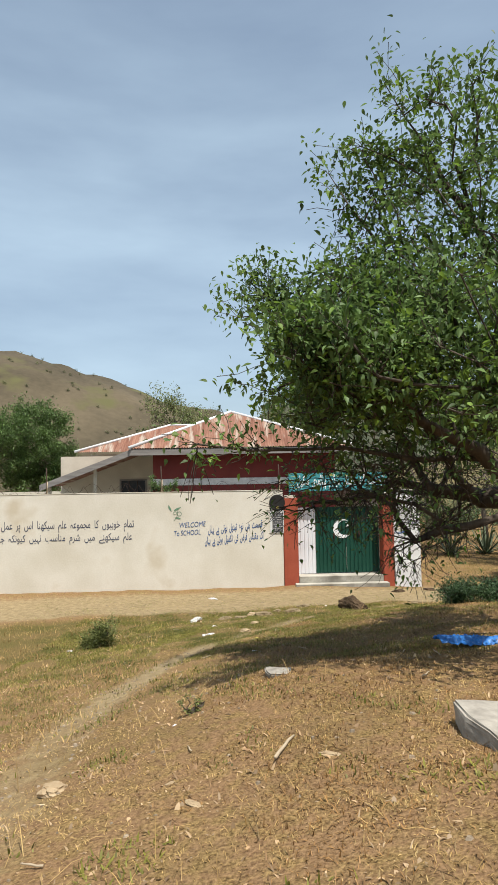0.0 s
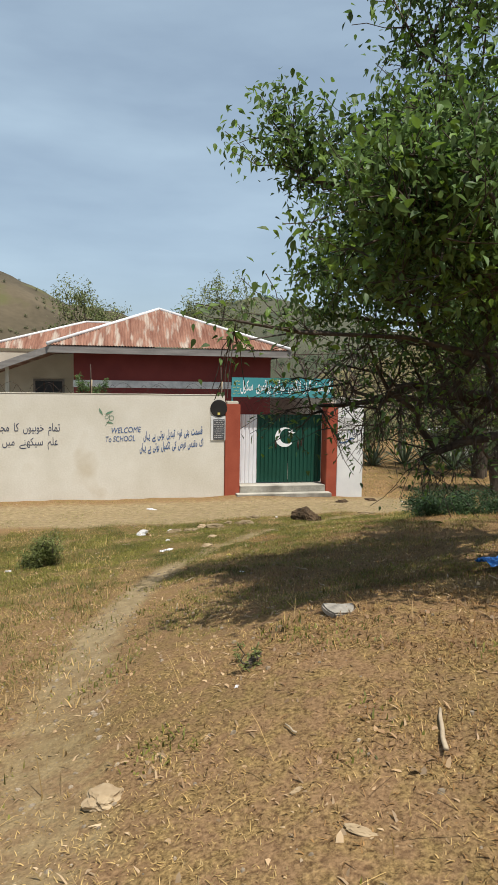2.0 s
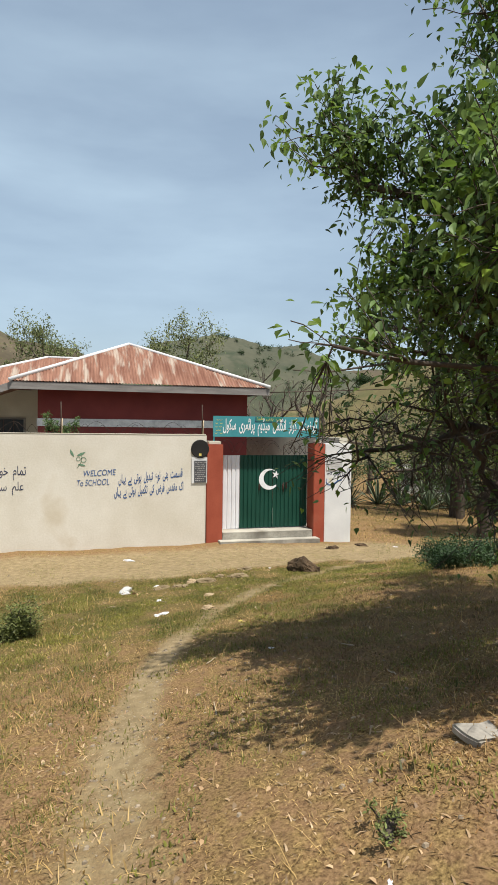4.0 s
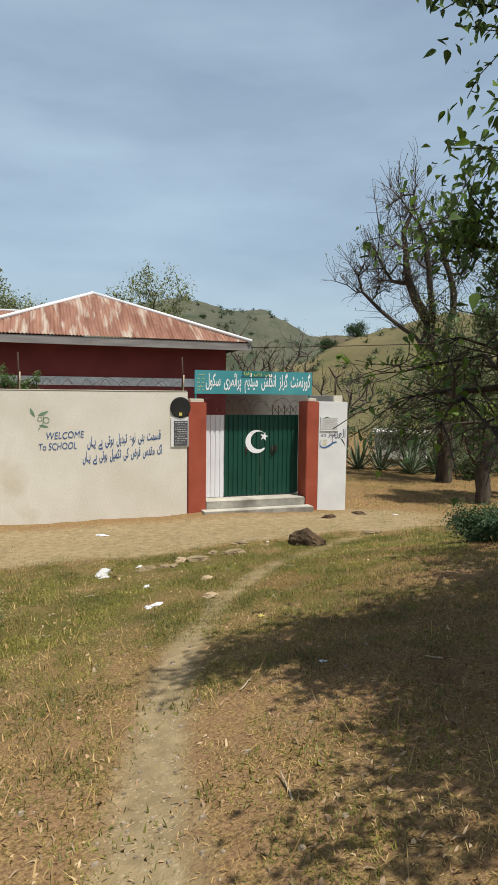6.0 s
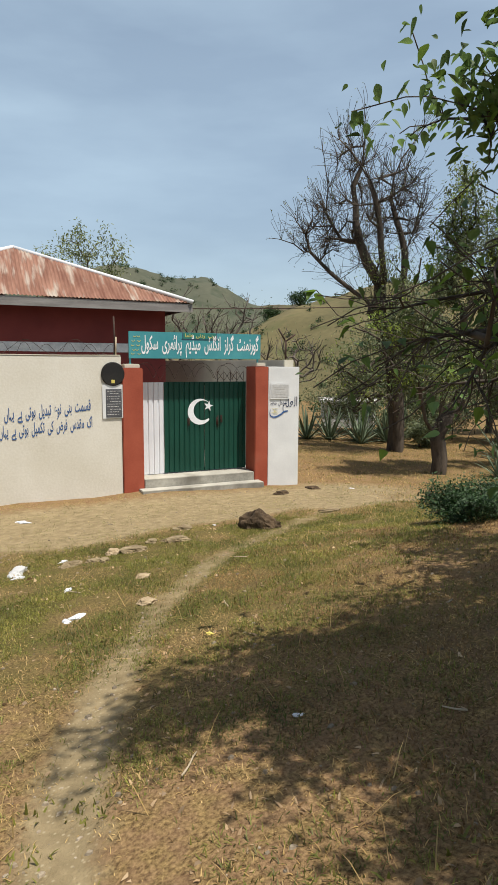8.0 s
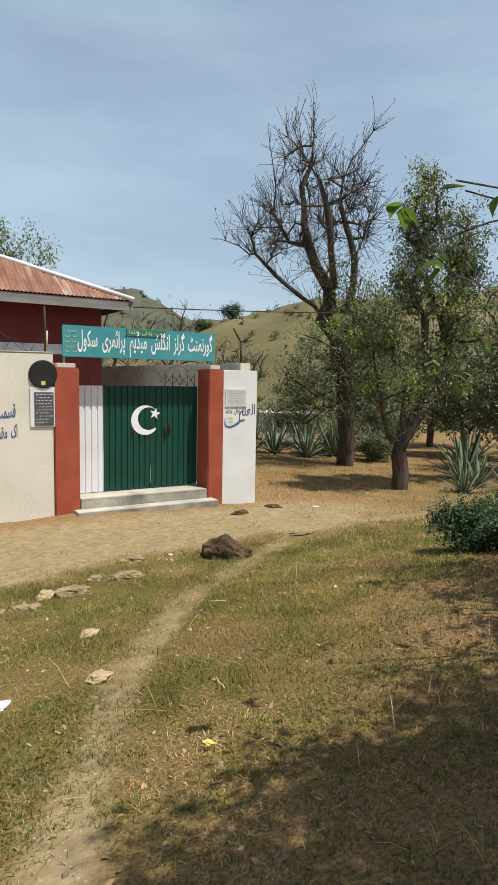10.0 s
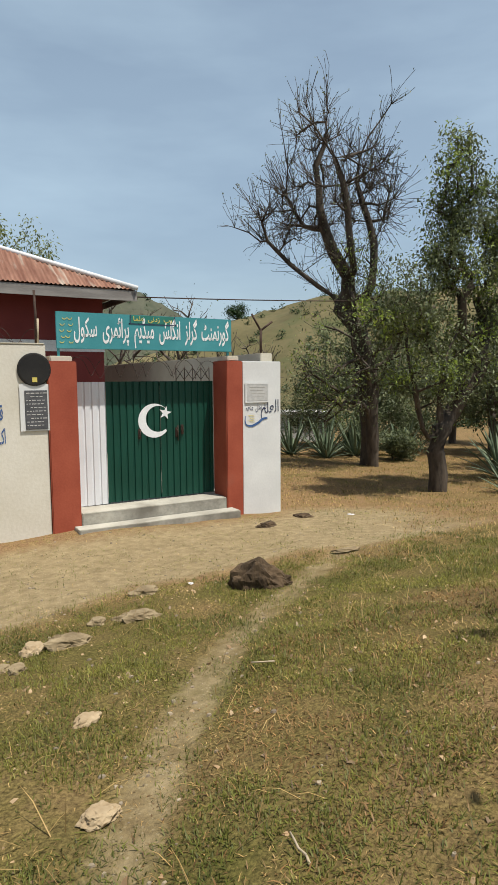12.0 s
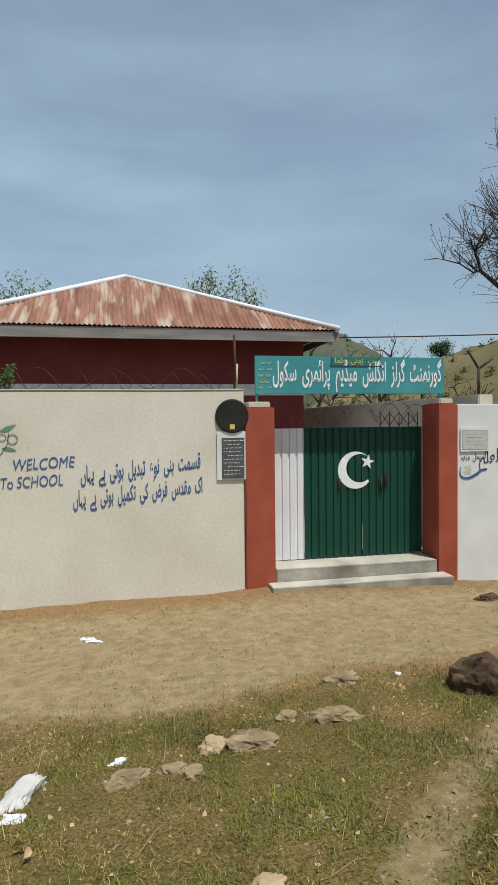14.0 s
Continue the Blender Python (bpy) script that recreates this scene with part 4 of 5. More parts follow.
def blob_points(blobs, n, seed, shell=0.55):
    """Points in ellipsoids (x, y, z, rx, ry, rz, weight), more of them near the outside."""
    rs = random.Random(seed)
    tot = sum(b[6] for b in blobs)
    pts = []
    for x, y, z, rx, ry, rz, w in blobs:
        for _ in range(int(n * w / tot)):
            d = Vector((rs.gauss(0, 1), rs.gauss(0, 1), rs.gauss(0, 1))).normalized()
            r = shell + (1 - shell) * rs.random() if rs.random() < 0.7 else rs.random() ** 0.5
            pts.append((x + d.x * rx * r, y + d.y * ry * r, z + d.z * rz * r))
    return pts


def tree(name, at, trunk, blobs, tips, leaf, leaf_size, per_tip, label, seed, bark=None, base_r=0.16, tip_r=0.006, along=0, spread=0.12, hang=0.4, twigs=0, droop=0.0, pull=0.35, extra=(), leaf2=None, twig_up=0.6, step=0.32, power=1.8, twig_len=(0.25, 0.75), limbs=()):
    """A tree at its base: trunk line and crown blobs are given relative to it."""
    bark = bark or BARK
    top = empty(name, at, label=label, category="tree" if name != "bush" else "bush")
    pts = blob_points(blobs, tips, seed) + list(extra)
    P, par, ends = grow(trunk, pts, seed + 1, pull, step, droop, limbs)
    rnd = random.Random(seed + 2)
    n0 = len(P)
    for _ in range(twigs):
        k = rnd.randrange(len(trunk), n0)
        d = (P[k] - P[par[k]]).normalized() + Vector((rnd.uniform(-1, 1), rnd.uniform(-1, 1), rnd.uniform(-0.3, 1) * 1.4 * twig_up))
        d.normalize()
        ln = rnd.uniform(*twig_len)
        last = k
        for j in range(3):
            P.append(P[last] + d * ln / 3 + Vector((rnd.uniform(-1, 1), rnd.uniform(-1, 1), rnd.uniform(-1, 1))) * 0.04)
            par.append(last)
            last = len(P) - 1
        ends.append(last)
    for line in limbs:
        ends.append(min(range(n0), key=lambda i: (P[i] - Vector(line[-1])).length))
    for i in range(len(trunk), len(P)):
        P[i] = P[i] + noise.noise_vector(P[i] * 1.3 + Vector((seed, 0, 0))) * 0.10
    part("trunk", branch_mesh("trunk", P, par, tip_r, base_r, bark, power), bark, top)
    spots = [(P[e], per_tip) for e in ends]
    if along:
        spots += [(P[i], along) for i in range(len(trunk) + 2, n0) if rnd.random() < 0.6]
    spots = [q for q in spots if q[1] > 0]
    if spots and leaf:
        cut = len(spots) if leaf2 is None else int(len(spots) * 0.8)
        rnd.shuffle(spots)
        part("crown", leaves_mesh("crown", spots[:cut], leaf_size, leaf, seed + 3, hang, spread), leaf, top)
        if leaf2:
            part("crown", leaves_mesh("crown", spots[cut:], leaf_size, leaf2, seed + 4, hang, spread), leaf2, top, "younger yellow-green leaves")
    return top


# the large mulberry beside the path
def mulberry(x, y, seed=11):
    """A spreading mulberry: an airy leafy crown above a skirt of dark, nearly bare low branches."""
    base = Vector((x, y, gz(x, y) - 0.06))
    top = empty("tree", base, label="large leafy mulberry tree with low spreading bare branches", category="tree")
    rnd = random.Random(seed)
    trunk = [base + Vector(p) for p in ((0, 0, 0), (-0.04, 0.03, 0.4), (0.02, 0.05, 0.8), (-0.06, 0.03, 1.2), (-0.12, 0.0, 1.7), (-0.1, -0.05, 2.3), (0.05, 0, 3.0))]
    limbs = [[(1.4, -9.7, 3.3), (0.5, -9.7, 4.0), (-0.4, -9.7, 4.45), (-0.95, -9.65, 4.6)], [(1.7, -9.9, 4.4), (1.2, -10.1, 5.4), (0.7, -10.1, 6.2)], [(2.6, -9.4, 4.9), (2.8, -9.2, 6.0)],
             [(0.7, -9.9, 4.6), (0.1, -10.0, 5.4), (-0.3, -10.0, 5.95)], [(1.6, -9.0, 2.5), (0.8, -8.2, 2.6), (0.15, -7.7, 2.5), (-0.2, -7.78, 2.55), (-0.45, -7.82, 2.62), (-0.6, -7.85, 2.76)],
             [(1.5, -9.6, 2.3), (0.9, -9.5, 2.2), (0.35, -9.45, 1.9)], [(1.7, -10.6, 2.9), (1.0, -11.5, 3.3), (0.3, -12.2, 3.6)],
             [(1.3, -10.2, 2.9), (0.3, -10.6, 3.0), (-0.8, -10.95, 3.0), (-1.65, -11.15, 3.05)], [(1.5, -8.8, 3.3), (0.7, -8.8, 3.35), (0.0, -8.8, 3.4), (-0.35, -8.8, 3.45)],
             [(2.3, -8.6, 2.9), (2.0, -7.4, 3.1), (1.9, -6.8, 3.2)], [(1.4, -9.3, 2.6), (0.6, -9.0, 2.7), (-0.1, -8.8, 2.5)]]
    leafy = [(-0.65, -9.75, 4.6, 0.5, 0.5, 0.38, 0.7), (0.1, -10.0, 4.5, 0.9, 1.0, 0.7, 1.4), (0.9, -10.2, 4.9, 1.2, 1.2, 1.0, 1.8), (0.15, -10.1, 5.7, 0.5, 0.6, 0.55, 0.4), (0.8, -10.2, 6.2, 0.7, 0.8, 0.6, 0.55),
             (1.7, -10.2, 5.8, 1.1, 1.1, 0.8, 0.7), (2.7, -10.0, 5.0, 1.2, 1.4, 1.0, 0.8), (-0.3, -10.0, 3.75, 0.55, 0.7, 0.4, 0.8), (0.6, -10.1, 3.5, 1.1, 1.2, 0.5, 1.4), (0.6, -11.6, 3.9, 0.9, 0.9, 0.7, 1.3), (0.8, -12.3, 3.4, 0.8, 0.6, 0.5, 0.8),
             (-0.35, -11.0, 3.9, 0.55, 0.7, 0.5, 0.8), (-0.8, -11.6, 3.7, 0.3, 0.45, 0.35, 0.6), (-0.4, -11.5, 3.6, 0.6, 0.6, 0.45, 1.0), (0.1, -10.9, 4.2, 0.8, 0.7, 0.6, 1.2), (2.0, -7.6, 3.2, 0.7, 0.7, 0.5, 0.7), (-0.35, -8.8, 3.45, 0.32, 0.32, 0.25, 0.2), (1.6, -8.7, 3.4, 0.8, 0.7, 0.5, 0.7)]
    bare = [(-0.2, -9.2, 2.6, 0.7, 0.8, 0.4, 1.0), (0.6, -8.9, 2.4, 0.9, 0.8, 0.5, 1.3), (0.3, -10.2, 2.8, 1.0, 0.9, 0.4, 1.4), (1.4, -8.0, 2.4, 0.8, 0.8, 0.5, 0.8), (0.7, -9.5, 2.1, 0.6, 0.6, 0.3, 0.5), (0.5, -7.8, 2.3, 0.5, 0.4, 0.3, 0.15)]
    sprigs = [(-1.65, -11.1, 2.98), (-1.5, -10.7, 3.0), (-1.35, -11.15, 3.08), (-1.1, -10.9, 3.05), 
              (-1.2, -9.65, 4.8), (-1.25, -9.85, 4.5), (-1.05, -9.7, 4.92), (-0.1, -10.1, 6.15), (0.3, -10.3, 6.75), (0.5, -10.2, 6.8), (0.85, -10.3, 6.75), (1.2, -10.1, 6.7), (-0.85, -9.85, 3.95), (-0.9, -9.85, 3.6)]
    tips = blob_points(leafy, 680, seed, 0.4) + blob_points(bare, 230, seed + 1, 0.5) + sprigs
    P, par, ends = grow(trunk, tips, seed + 2, 0.35, 0.3, 0.04, limbs)
    n0 = len(P)

    def leafiness(p):
        return min(1.0, max(0.05, (p.z - 2.75) / 0.75))

    twig_ends = []
    for _ in range(3300):
        k = rnd.randrange(len(trunk) + 2, n0)
        low = leafiness(P[k]) < 0.4
        if P[k].y > -8.2 and P[k].x < 0.3 and P[k].z < 3.6:
            continue
        d = (P[k] - P[par[k]]).normalized() * (1.0 if low else 0.5) + Vector((rnd.uniform(-1, 1), rnd.uniform(-1, 1), rnd.uniform(-1, 0.35) if low else rnd.uniform(-0.6, 1.2)))
        d.normalize()
        ln, last = rnd.uniform(0.15, 0.5) if low else rnd.uniform(0.12, 0.42), k
        for j in range(3):
            P.append(P[last] + d * ln / 3 + Vector((rnd.uniform(-1, 1), rnd.uniform(-1, 1), rnd.uniform(-1, 1))) * 0.03)
            par.append(last)
            last = len(P) - 1
        twig_ends.append(last)
    for i in range(len(trunk), len(P)):
        P[i] = P[i] + noise.noise_vector(P[i] * 1.3) * 0.09 + noise.noise_vector(P[i] * 4.0) * 0.03
    spots, young = [], []
    for e in ends + twig_ends:
        f = leafiness(P[e])
        c = int(13.5 * f + rnd.random())
        for q, share in ((P[e], 0.5), (P[par[e]], 0.5)):
            m = int(c * share + 0.5)
            if m:
                (young if rnd.random() < 0.2 else spots).append((q - base, m))
    tips = [(min(P[len(trunk):], key=lambda p: (p - Vector(q)).length) - base, 4) for q in sprigs + [(-0.6, -7.85, 2.76), (-0.3, -7.8, 2.58)]]
    P = [p - base for p in P]
    part("trunk", branch_mesh("trunk", P, par, 0.0032, 0.25, BARK, 1.55), BARK, top)
    part("crown", leaves_mesh("crown", spots, 0.066, LEAF, seed + 3, 0.45, 0.075, 0.52, True), LEAF, top)
    part("crown", leaves_mesh("crown", young, 0.074, LEAFYOUNG, seed + 4, 0.35, 0.06, 0.55, True), LEAFYOUNG, top, "younger bright green leaves")
    part("crown", leaves_mesh("crown", tips, 0.09, LEAFYOUNG, seed + 5, 0.4, 0.02, 0.58, True), LEAFYOUNG, top, "large fresh leaves at the branch tips")
    return top


mulberry(2.3, -9.7)

# bare-topped tree and its leafy neighbour beyond the gate
ax, ay = 10.3, 5.5
def across(r, z, d=0.0):
    """A point of the half-bare tree: along its broad side, up, and deep."""
    return (0.78 * r + 0.63 * d, -0.63 * r + 0.78 * d, z)


tree("tree", (ax, ay, gz(ax, ay) - 0.1), [(0, 0, 0), across(0.02, 0.9), across(-0.05, 1.8), across(-0.12, 2.7), across(-0.25, 3.5), across(-0.34, 4.1)],
     [across(-1.0, 7.6) + (1.6, 1.6, 1.9, 3), across(-2.5, 7.2) + (0.9, 0.9, 0.9, 1), across(0.1, 8.0) + (0.8, 0.8, 1.3, 1), across(-1.5, 9.4) + (0.8, 0.8, 1.0, 0.7)], 120, LEAFGREY, 0.08, 1, "half-bare tree with upright grey branches and few leaves", 31, BARK, 0.27, 0.007, spread=0.05, twigs=1700, twig_up=1.8, pull=0.2, power=1.5, twig_len=(0.3, 1.1),
     limbs=[[across(-0.8, 4.7, 0.2), across(-1.5, 5.3, 0.25), across(-2.34, 5.95, 0.3), across(-3.0, 6.7, 0.3), across(-3.5, 7.7, 0.4)], [across(-3.2, 6.7, 0.3), across(-3.95, 7.1, 0.2)],
            [across(-0.62, 5.0, -0.1), across(-1.05, 6.2, -0.2), across(-1.42, 7.4, -0.3), across(-1.56, 8.5, -0.2), across(-1.3, 9.8, -0.1), across(-1.24, 10.6)], [across(-1.9, 6.9, -0.4), across(-2.38, 7.75, -0.5), across(-2.5, 9.5, -0.5)],
            [across(-0.15, 4.9, 0.2), across(0.08, 6.0, 0.4), across(-0.1, 7.2, 0.5), across(-0.4, 8.3, 0.5), across(-0.1, 9.6, 0.6), across(0.54, 10.4, 0.6)], [across(0.3, 7.2, 0.5), across(0.6, 8.6, 0.4)],
            [across(-0.5, 5.6, -0.5), across(-0.65, 7.2, -0.7), across(-1.08, 8.6, -0.7), across(-2.0, 9.9, -0.6)]])
tree("tree", (ax - 0.2, ay - 0.35, gz(ax, ay) - 0.1), [(0, 0, 0), (0.0, 0, 1.2), (-0.05, 0, 2.4), (-0.1, 0, 3.2)],
     [(-0.6, 0, 3.0, 1.8, 1.2, 1.6, 2), (0.3, 0, 4.4, 1.3, 1.0, 1.5, 1), (-1.3, 0.3, 2.2, 1.0, 1.0, 0.9, 1), (-0.2, 0, 4.9, 1.0, 0.9, 0.9, 1), (-0.4, 0.1, 5.7, 0.8, 0.7, 0.7, 0.6)], 150, LEAFGREY, 0.09, 20, "leafy lower growth around an old trunk", 37, BARK, 0.2, 0.008, spread=0.22, twigs=160, leaf2=LEAFYELLOW, power=1.7)
bx, by = 7.85, 0.65
tree("tree", (bx, by, gz(bx, by) - 0.08), [(0, 0, 0), (0.05, 0, 0.45), (-0.04, 0, 0.9), (0.10, 0, 1.4), (0.06, 0, 2.0), (0.2, 0.0, 2.7)],
     [(0.25, 0, 4.6, 0.45, 0.5, 0.9, 1.2), (0.45, 0, 6.1, 0.38, 0.45, 1.2, 1.5), (1.45, 0, 4.4, 0.45, 0.5, 0.8, 1.0), (1.75, 0, 5.6, 0.42, 0.45, 0.9, 1.2), (-0.95, 0, 3.7, 0.75, 0.8, 0.7, 1.2), (2.6, 0, 3.9, 0.9, 0.9, 0.6, 0.9), (3.4, 0, 4.6, 0.5, 0.6, 0.6, 0.5), (0.7, 0, 3.2, 1.2, 1.0, 0.6, 1.0), (-0.4, 0, 2.4, 0.9, 0.8, 0.5, 0.7), (1.5, 0, 2.6, 0.8, 0.8, 0.4, 0.5)], 300, LEAFGREY, 0.085, 52, "gnarled tree with grey-green leaves and twisted limbs", 43, BARK, 0.19, 0.007, along=3, spread=0.12, twigs=300, twig_up=1.2, leaf2=LEAFYELLOW, droop=0.06, power=1.75, pull=0.15, twig_len=(0.15, 0.45), limbs=[[(-0.25, 0.0, 1.25), (-0.5, 0.05, 1.8), (-0.8, 0.0, 2.6), (-0.9, 0.0, 3.3)], [(0.5, 0.05, 1.7), (1.0, 0.0, 2.4), (1.35, 0.0, 3.3)]])

# trees behind the school
for x, y, h, w, n, leaf, lab, sd in ((3.0, 21, 9.7, 2.4, 150, LEAFPALE, "light green feathery tree behind the school", 51), (-5.0, 22, 8.9, 1.7, 120, LEAFPALE, "narrow upright tree behind the school roof", 57), (-15.6, 27, 8.9, 3.4, 300, LEAF, "round dense green tree beyond the wall", 61),
                                    (-4.2, 30, 9.6, 1.6, 70, LEAFPALE, "thin sparse tree behind the school roof", 63), (14.5, 11, 4.6, 2.4, 110, LEAFGREY, "low olive thicket tree beyond the gate", 67), (17.0, 6.5, 4.6, 2.2, 110, LEAFGREY, "low olive thicket tree beyond the gate", 71), (20, 11, 5.0, 2.6, 120, LEAFGREY, "low olive thicket tree beyond the gate", 73), (14.0, 1.5, 4.2, 1.9, 110, LEAFGREY, "low thicket tree at the yard's edge", 79)):
    tree("tree", (x, y, gz(x, y) - 0.1), [(0, 0, 0), (0.1, 0, h * 0.2), (0, 0.1, h * 0.4), (0, 0, h * 0.6)], [(0, 0, h * 0.66, w, w, h * 0.33, 2), (w * 0.3, 0, h * 0.45, w * 0.8, w * 0.8, h * 0.25, 1)], n, leaf, 0.17, 60 if leaf is LEAF else 26, lab, sd, GREYBARK, 0.16, 0.006, spread=0.2, twigs=n * 2, twig_len=(0.3, 0.9))
for x, y, h, sd in ((9.2, 17, 6.3, 81), (7.2, 19, 6.8, 83), (11.5, 15, 5.0, 87)):
    tree("tree", (x, y, gz(x, y) - 0.1), [(0, 0, 0), (0.1, 0, h * 0.2), (0, 0.1, h * 0.45)], [(0, 0, h * 0.7, 1.7, 1.7, h * 0.3, 1)], 60, LEAFGREY, 0.1, 2, "bare thorny tree with thin grey branches", sd, GREYBARK, 0.13, 0.012, spread=0.3, twigs=150, twig_up=1.0)


# small white hut far behind the agaves
hx, hy = 15.0, 15.4
hut = empty("hut", (hx, hy, gz(hx, hy) - 0.1), -38, label="small whitewashed hut half hidden behind the agaves", category="hut")
hut_top = 0.62 - gz(hx, hy)
part("wall", box(-1.25, 1.25, -0.9, 0.9, 0, hut_top - 0.1, 0.01), WHITEWASH, hut)
part("roof", box(-1.4, 1.4, -1.05, 1.05, hut_top - 0.097, hut_top + 0.03, 0.01), BAND, hut, "flat pale roof slab")
for x in (-0.6, 0.15):
    part("window", box(x, x + 0.4, -0.93, -0.89, hut_top - 0.62, hut_top - 0.3, 0.004), DARKGLASS, hut, "small dark window")


def bush(x, y, r, h, leaf, n, size, label, seed, lift=0.0):
    z = gz(x, y) - 0.04 + lift
    rb = random.Random(seed)
    clumps = [(rb.uniform(-0.6, 0.6) * r, rb.uniform(-0.6, 0.6) * r, h * rb.uniform(0.3, 0.72), r * rb.uniform(0.3, 0.5), r * rb.uniform(0.3, 0.5), h * rb.uniform(0.22, 0.34), 1) for _ in range(7)]
    return tree("bush", (x, y, z), [(0, 0, 0), (0, 0, h * 0.25), (0.02, 0, h * 0.5)], clumps, n, leaf, size, 34, label, seed, BARK, 0.025, 0.004, spread=r * 0.11, hang=-0.3, twigs=n // 2, step=0.12, twig_len=(0.1 * h, 0.3 * h))


bush(-3.4, -6.2, 0.36, 0.42, WEED, 80, 0.04, "small round green bush in the dry grass", 101)
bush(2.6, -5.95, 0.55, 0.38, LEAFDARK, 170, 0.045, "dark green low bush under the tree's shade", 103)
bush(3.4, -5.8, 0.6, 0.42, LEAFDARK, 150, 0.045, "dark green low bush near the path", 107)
bush(-3.3, 0.75, 0.30, 0.95, LEAF, 40, 0.06, "yellow-green shrub growing above the wall top", 109, 2.0)
for x, y, r, h, sd in ((12.8, 9.2, 1.2, 1.5, 111), (15.5, 8.5, 1.6, 2.0, 113), (11.9, 6.2, 0.7, 0.9, 115), (17.5, 4.0, 1.5, 1.8, 117), (8.2, 12.5, 1.8, 2.6, 119), (6.3, 14.5, 1.7, 2.6, 121), (13.6, 13.0, 2.0, 2.6, 123), (22, 6, 2.2, 2.6, 127)):
    bush(x, y, r, h, LEAFGREY, 130, 0.10, "dense scrub bush at the edge of the clearing", sd)


def agave(x, y, r, label, seed, group):
    rnd = random.Random(seed)
    top = empty("agave", (x, y, gz(x, y) - 0.03), rnd.uniform(0, 360), label=label, category="plant", group=group)
    for i in range(26):
        a = i * 2.399
        lean = 0.2 + 1.05 * (i / 26)
        ln = r * rnd.uniform(0.85, 1.15)
        vs, fs = [], []
        for j in range(7):
            t = j / 6
            out = math.sin(lean) * ln * t + 0.05
            z = math.cos(lean) * ln * t - 0.25 * ln * t * t * (i / 26)
            w = 0.050 * r * (1 - t) ** 0.6 * (0.7 + 0.9 * t) + 0.002
            c = Vector((math.cos(a) * out, math.sin(a) * out, max(z, 0.02)))
            s = Vector((-math.sin(a), math.cos(a), 0)) * w
            k = Vector((math.cos(a), math.sin(a), -0.6)).normalized() * w * 0.45
            vs += [c - s, c + k, c + s, c - k * 0.1]
            if j:
                q = 4 * j
                fs += [(q - 4 + m, q - 4 + (m + 1) % 4, q + (m + 1) % 4, q + m) for m in range(4)]
        part("leaf", mesh_of("leaf", vs, fs, AGAVE, True), AGAVE, top)
    return top


rnd = random.Random(9)
for i, (x, y, r) in enumerate(((8.95, -0.3, 0.8), (9.9, -0.8, 0.75), (10.4, 0.5, 0.9), (11.2, 1.6, 1.3), (11.0, 8.6, 1.5), (11.9, 8.0, 1.4), (12.6, 8.4, 1.5), (10.2, 9.4, 1.4), (9.4, 9.8, 1.3), (13.3, 7.2, 1.3), (10.6, 7.9, 1.1), (7.6, 9.0, 1.2), (14.5, 4.2, 1.5), (12.4, -0.2, 1.4))):
    agave(x, y, r, "spiky grey-green agave clump at the clearing's edge", 200 + i, "agaves")


for i, (x, y, r, h) in enumerate(((-1.59, -11.72, 0.12, 0.11),)):
    bush(x, y, r, h, WEED, 12, 0.022, "small green weed growing in the dry grass", 500 + i)


# ---- stones, wood and litter ----
def lump(name, at, size, mat, seed, label, category, sharp=0.35, rz=0.0, flat=1.0, subdiv=4, group="", grain=0.0):
    bm = bmesh.new()
    bmesh.ops.create_icosphere(bm, subdivisions=subdiv, radius=1.0)
    for v in bm.verts:
        p = v.co.copy()
        k = 1 + sharp * noise.noise(p * 1.3 + Vector((seed, 0, 0))) + sharp * 0.45 * noise.noise(p * 3.7 + Vector((0, seed, 0))) + sharp * 0.18 * noise.noise(p * 9 + Vector((0, 0, seed))) + grain * math.sin(14 * p.y + 6 * p.z + 5 * noise.noise(p * 2))
        q = p * k
        q.z = max(q.z, -0.35) if q.z < 0 else min(q.z, flat)
        v.co = (q.x * size[0], q.y * size[1], q.z * size[2])
    ob = part(name, bm, mat)
    ob.data.shade_flat()
    x, y = at
    ob.matrix_basis = pose(x, y, gz(x, y) + bumpy(x, y) - size[2] * 0.12, 0, 0, rz)
    return tagged(ob, label, category, group)


for i, (x, y, s, m, rz, lab) in enumerate(((-0.72, -3.84, (0.18, 0.11, 0.085), ROCK, -20, "layered grey rock lying in the grass"), (-0.98, -3.80, (0.09, 0.08, 0.08), OCHREROCK, 10, "small brown stone in the grass"), (-0.14, -3.62, (0.17, 0.10, 0.09), ROCK, -10, "weathered brown rock in the grass"),
                                           (-1.50, -4.0, (0.13, 0.09, 0.075), ROCK, 20, "pale weathered rock at the road edge"), (-1.25, -3.98, (0.09, 0.06, 0.05), ROCK, 0, "small grey stone at the road edge"), (-1.14, -4.08, (0.08, 0.06, 0.05), ROCK, 40, "small grey stone at the road edge"), (-0.46, -3.56, (0.08, 0.06, 0.06), ROCK, 0, "small grey stone at the road edge"),
                                           (-2.08, -4.0, (0.07, 0.20, 0.08), MARBLE, -25, "long pale stone at the road edge"), (-0.98, -5.17, (0.09, 0.05, 0.05), OCHREROCK, 30, "ochre stone in the grass"), (0.15, -3.0, (0.14, 0.10, 0.07), ROCK, 0, "half-buried stone at the road edge"), (-2.38, -12.6, (0.075, 0.065, 0.045), OCHREROCK, 0, "ochre stone on the path"), (-1.15, -6.0, (0.08, 0.05, 0.04), OCHREROCK, 0, "ochre stone in the grass"))):
    lump("rock", (x, y), s, m, 3.7 * i, lab, "rock", 0.45, rz, 0.8, grain=0.02, group="roadside stones")
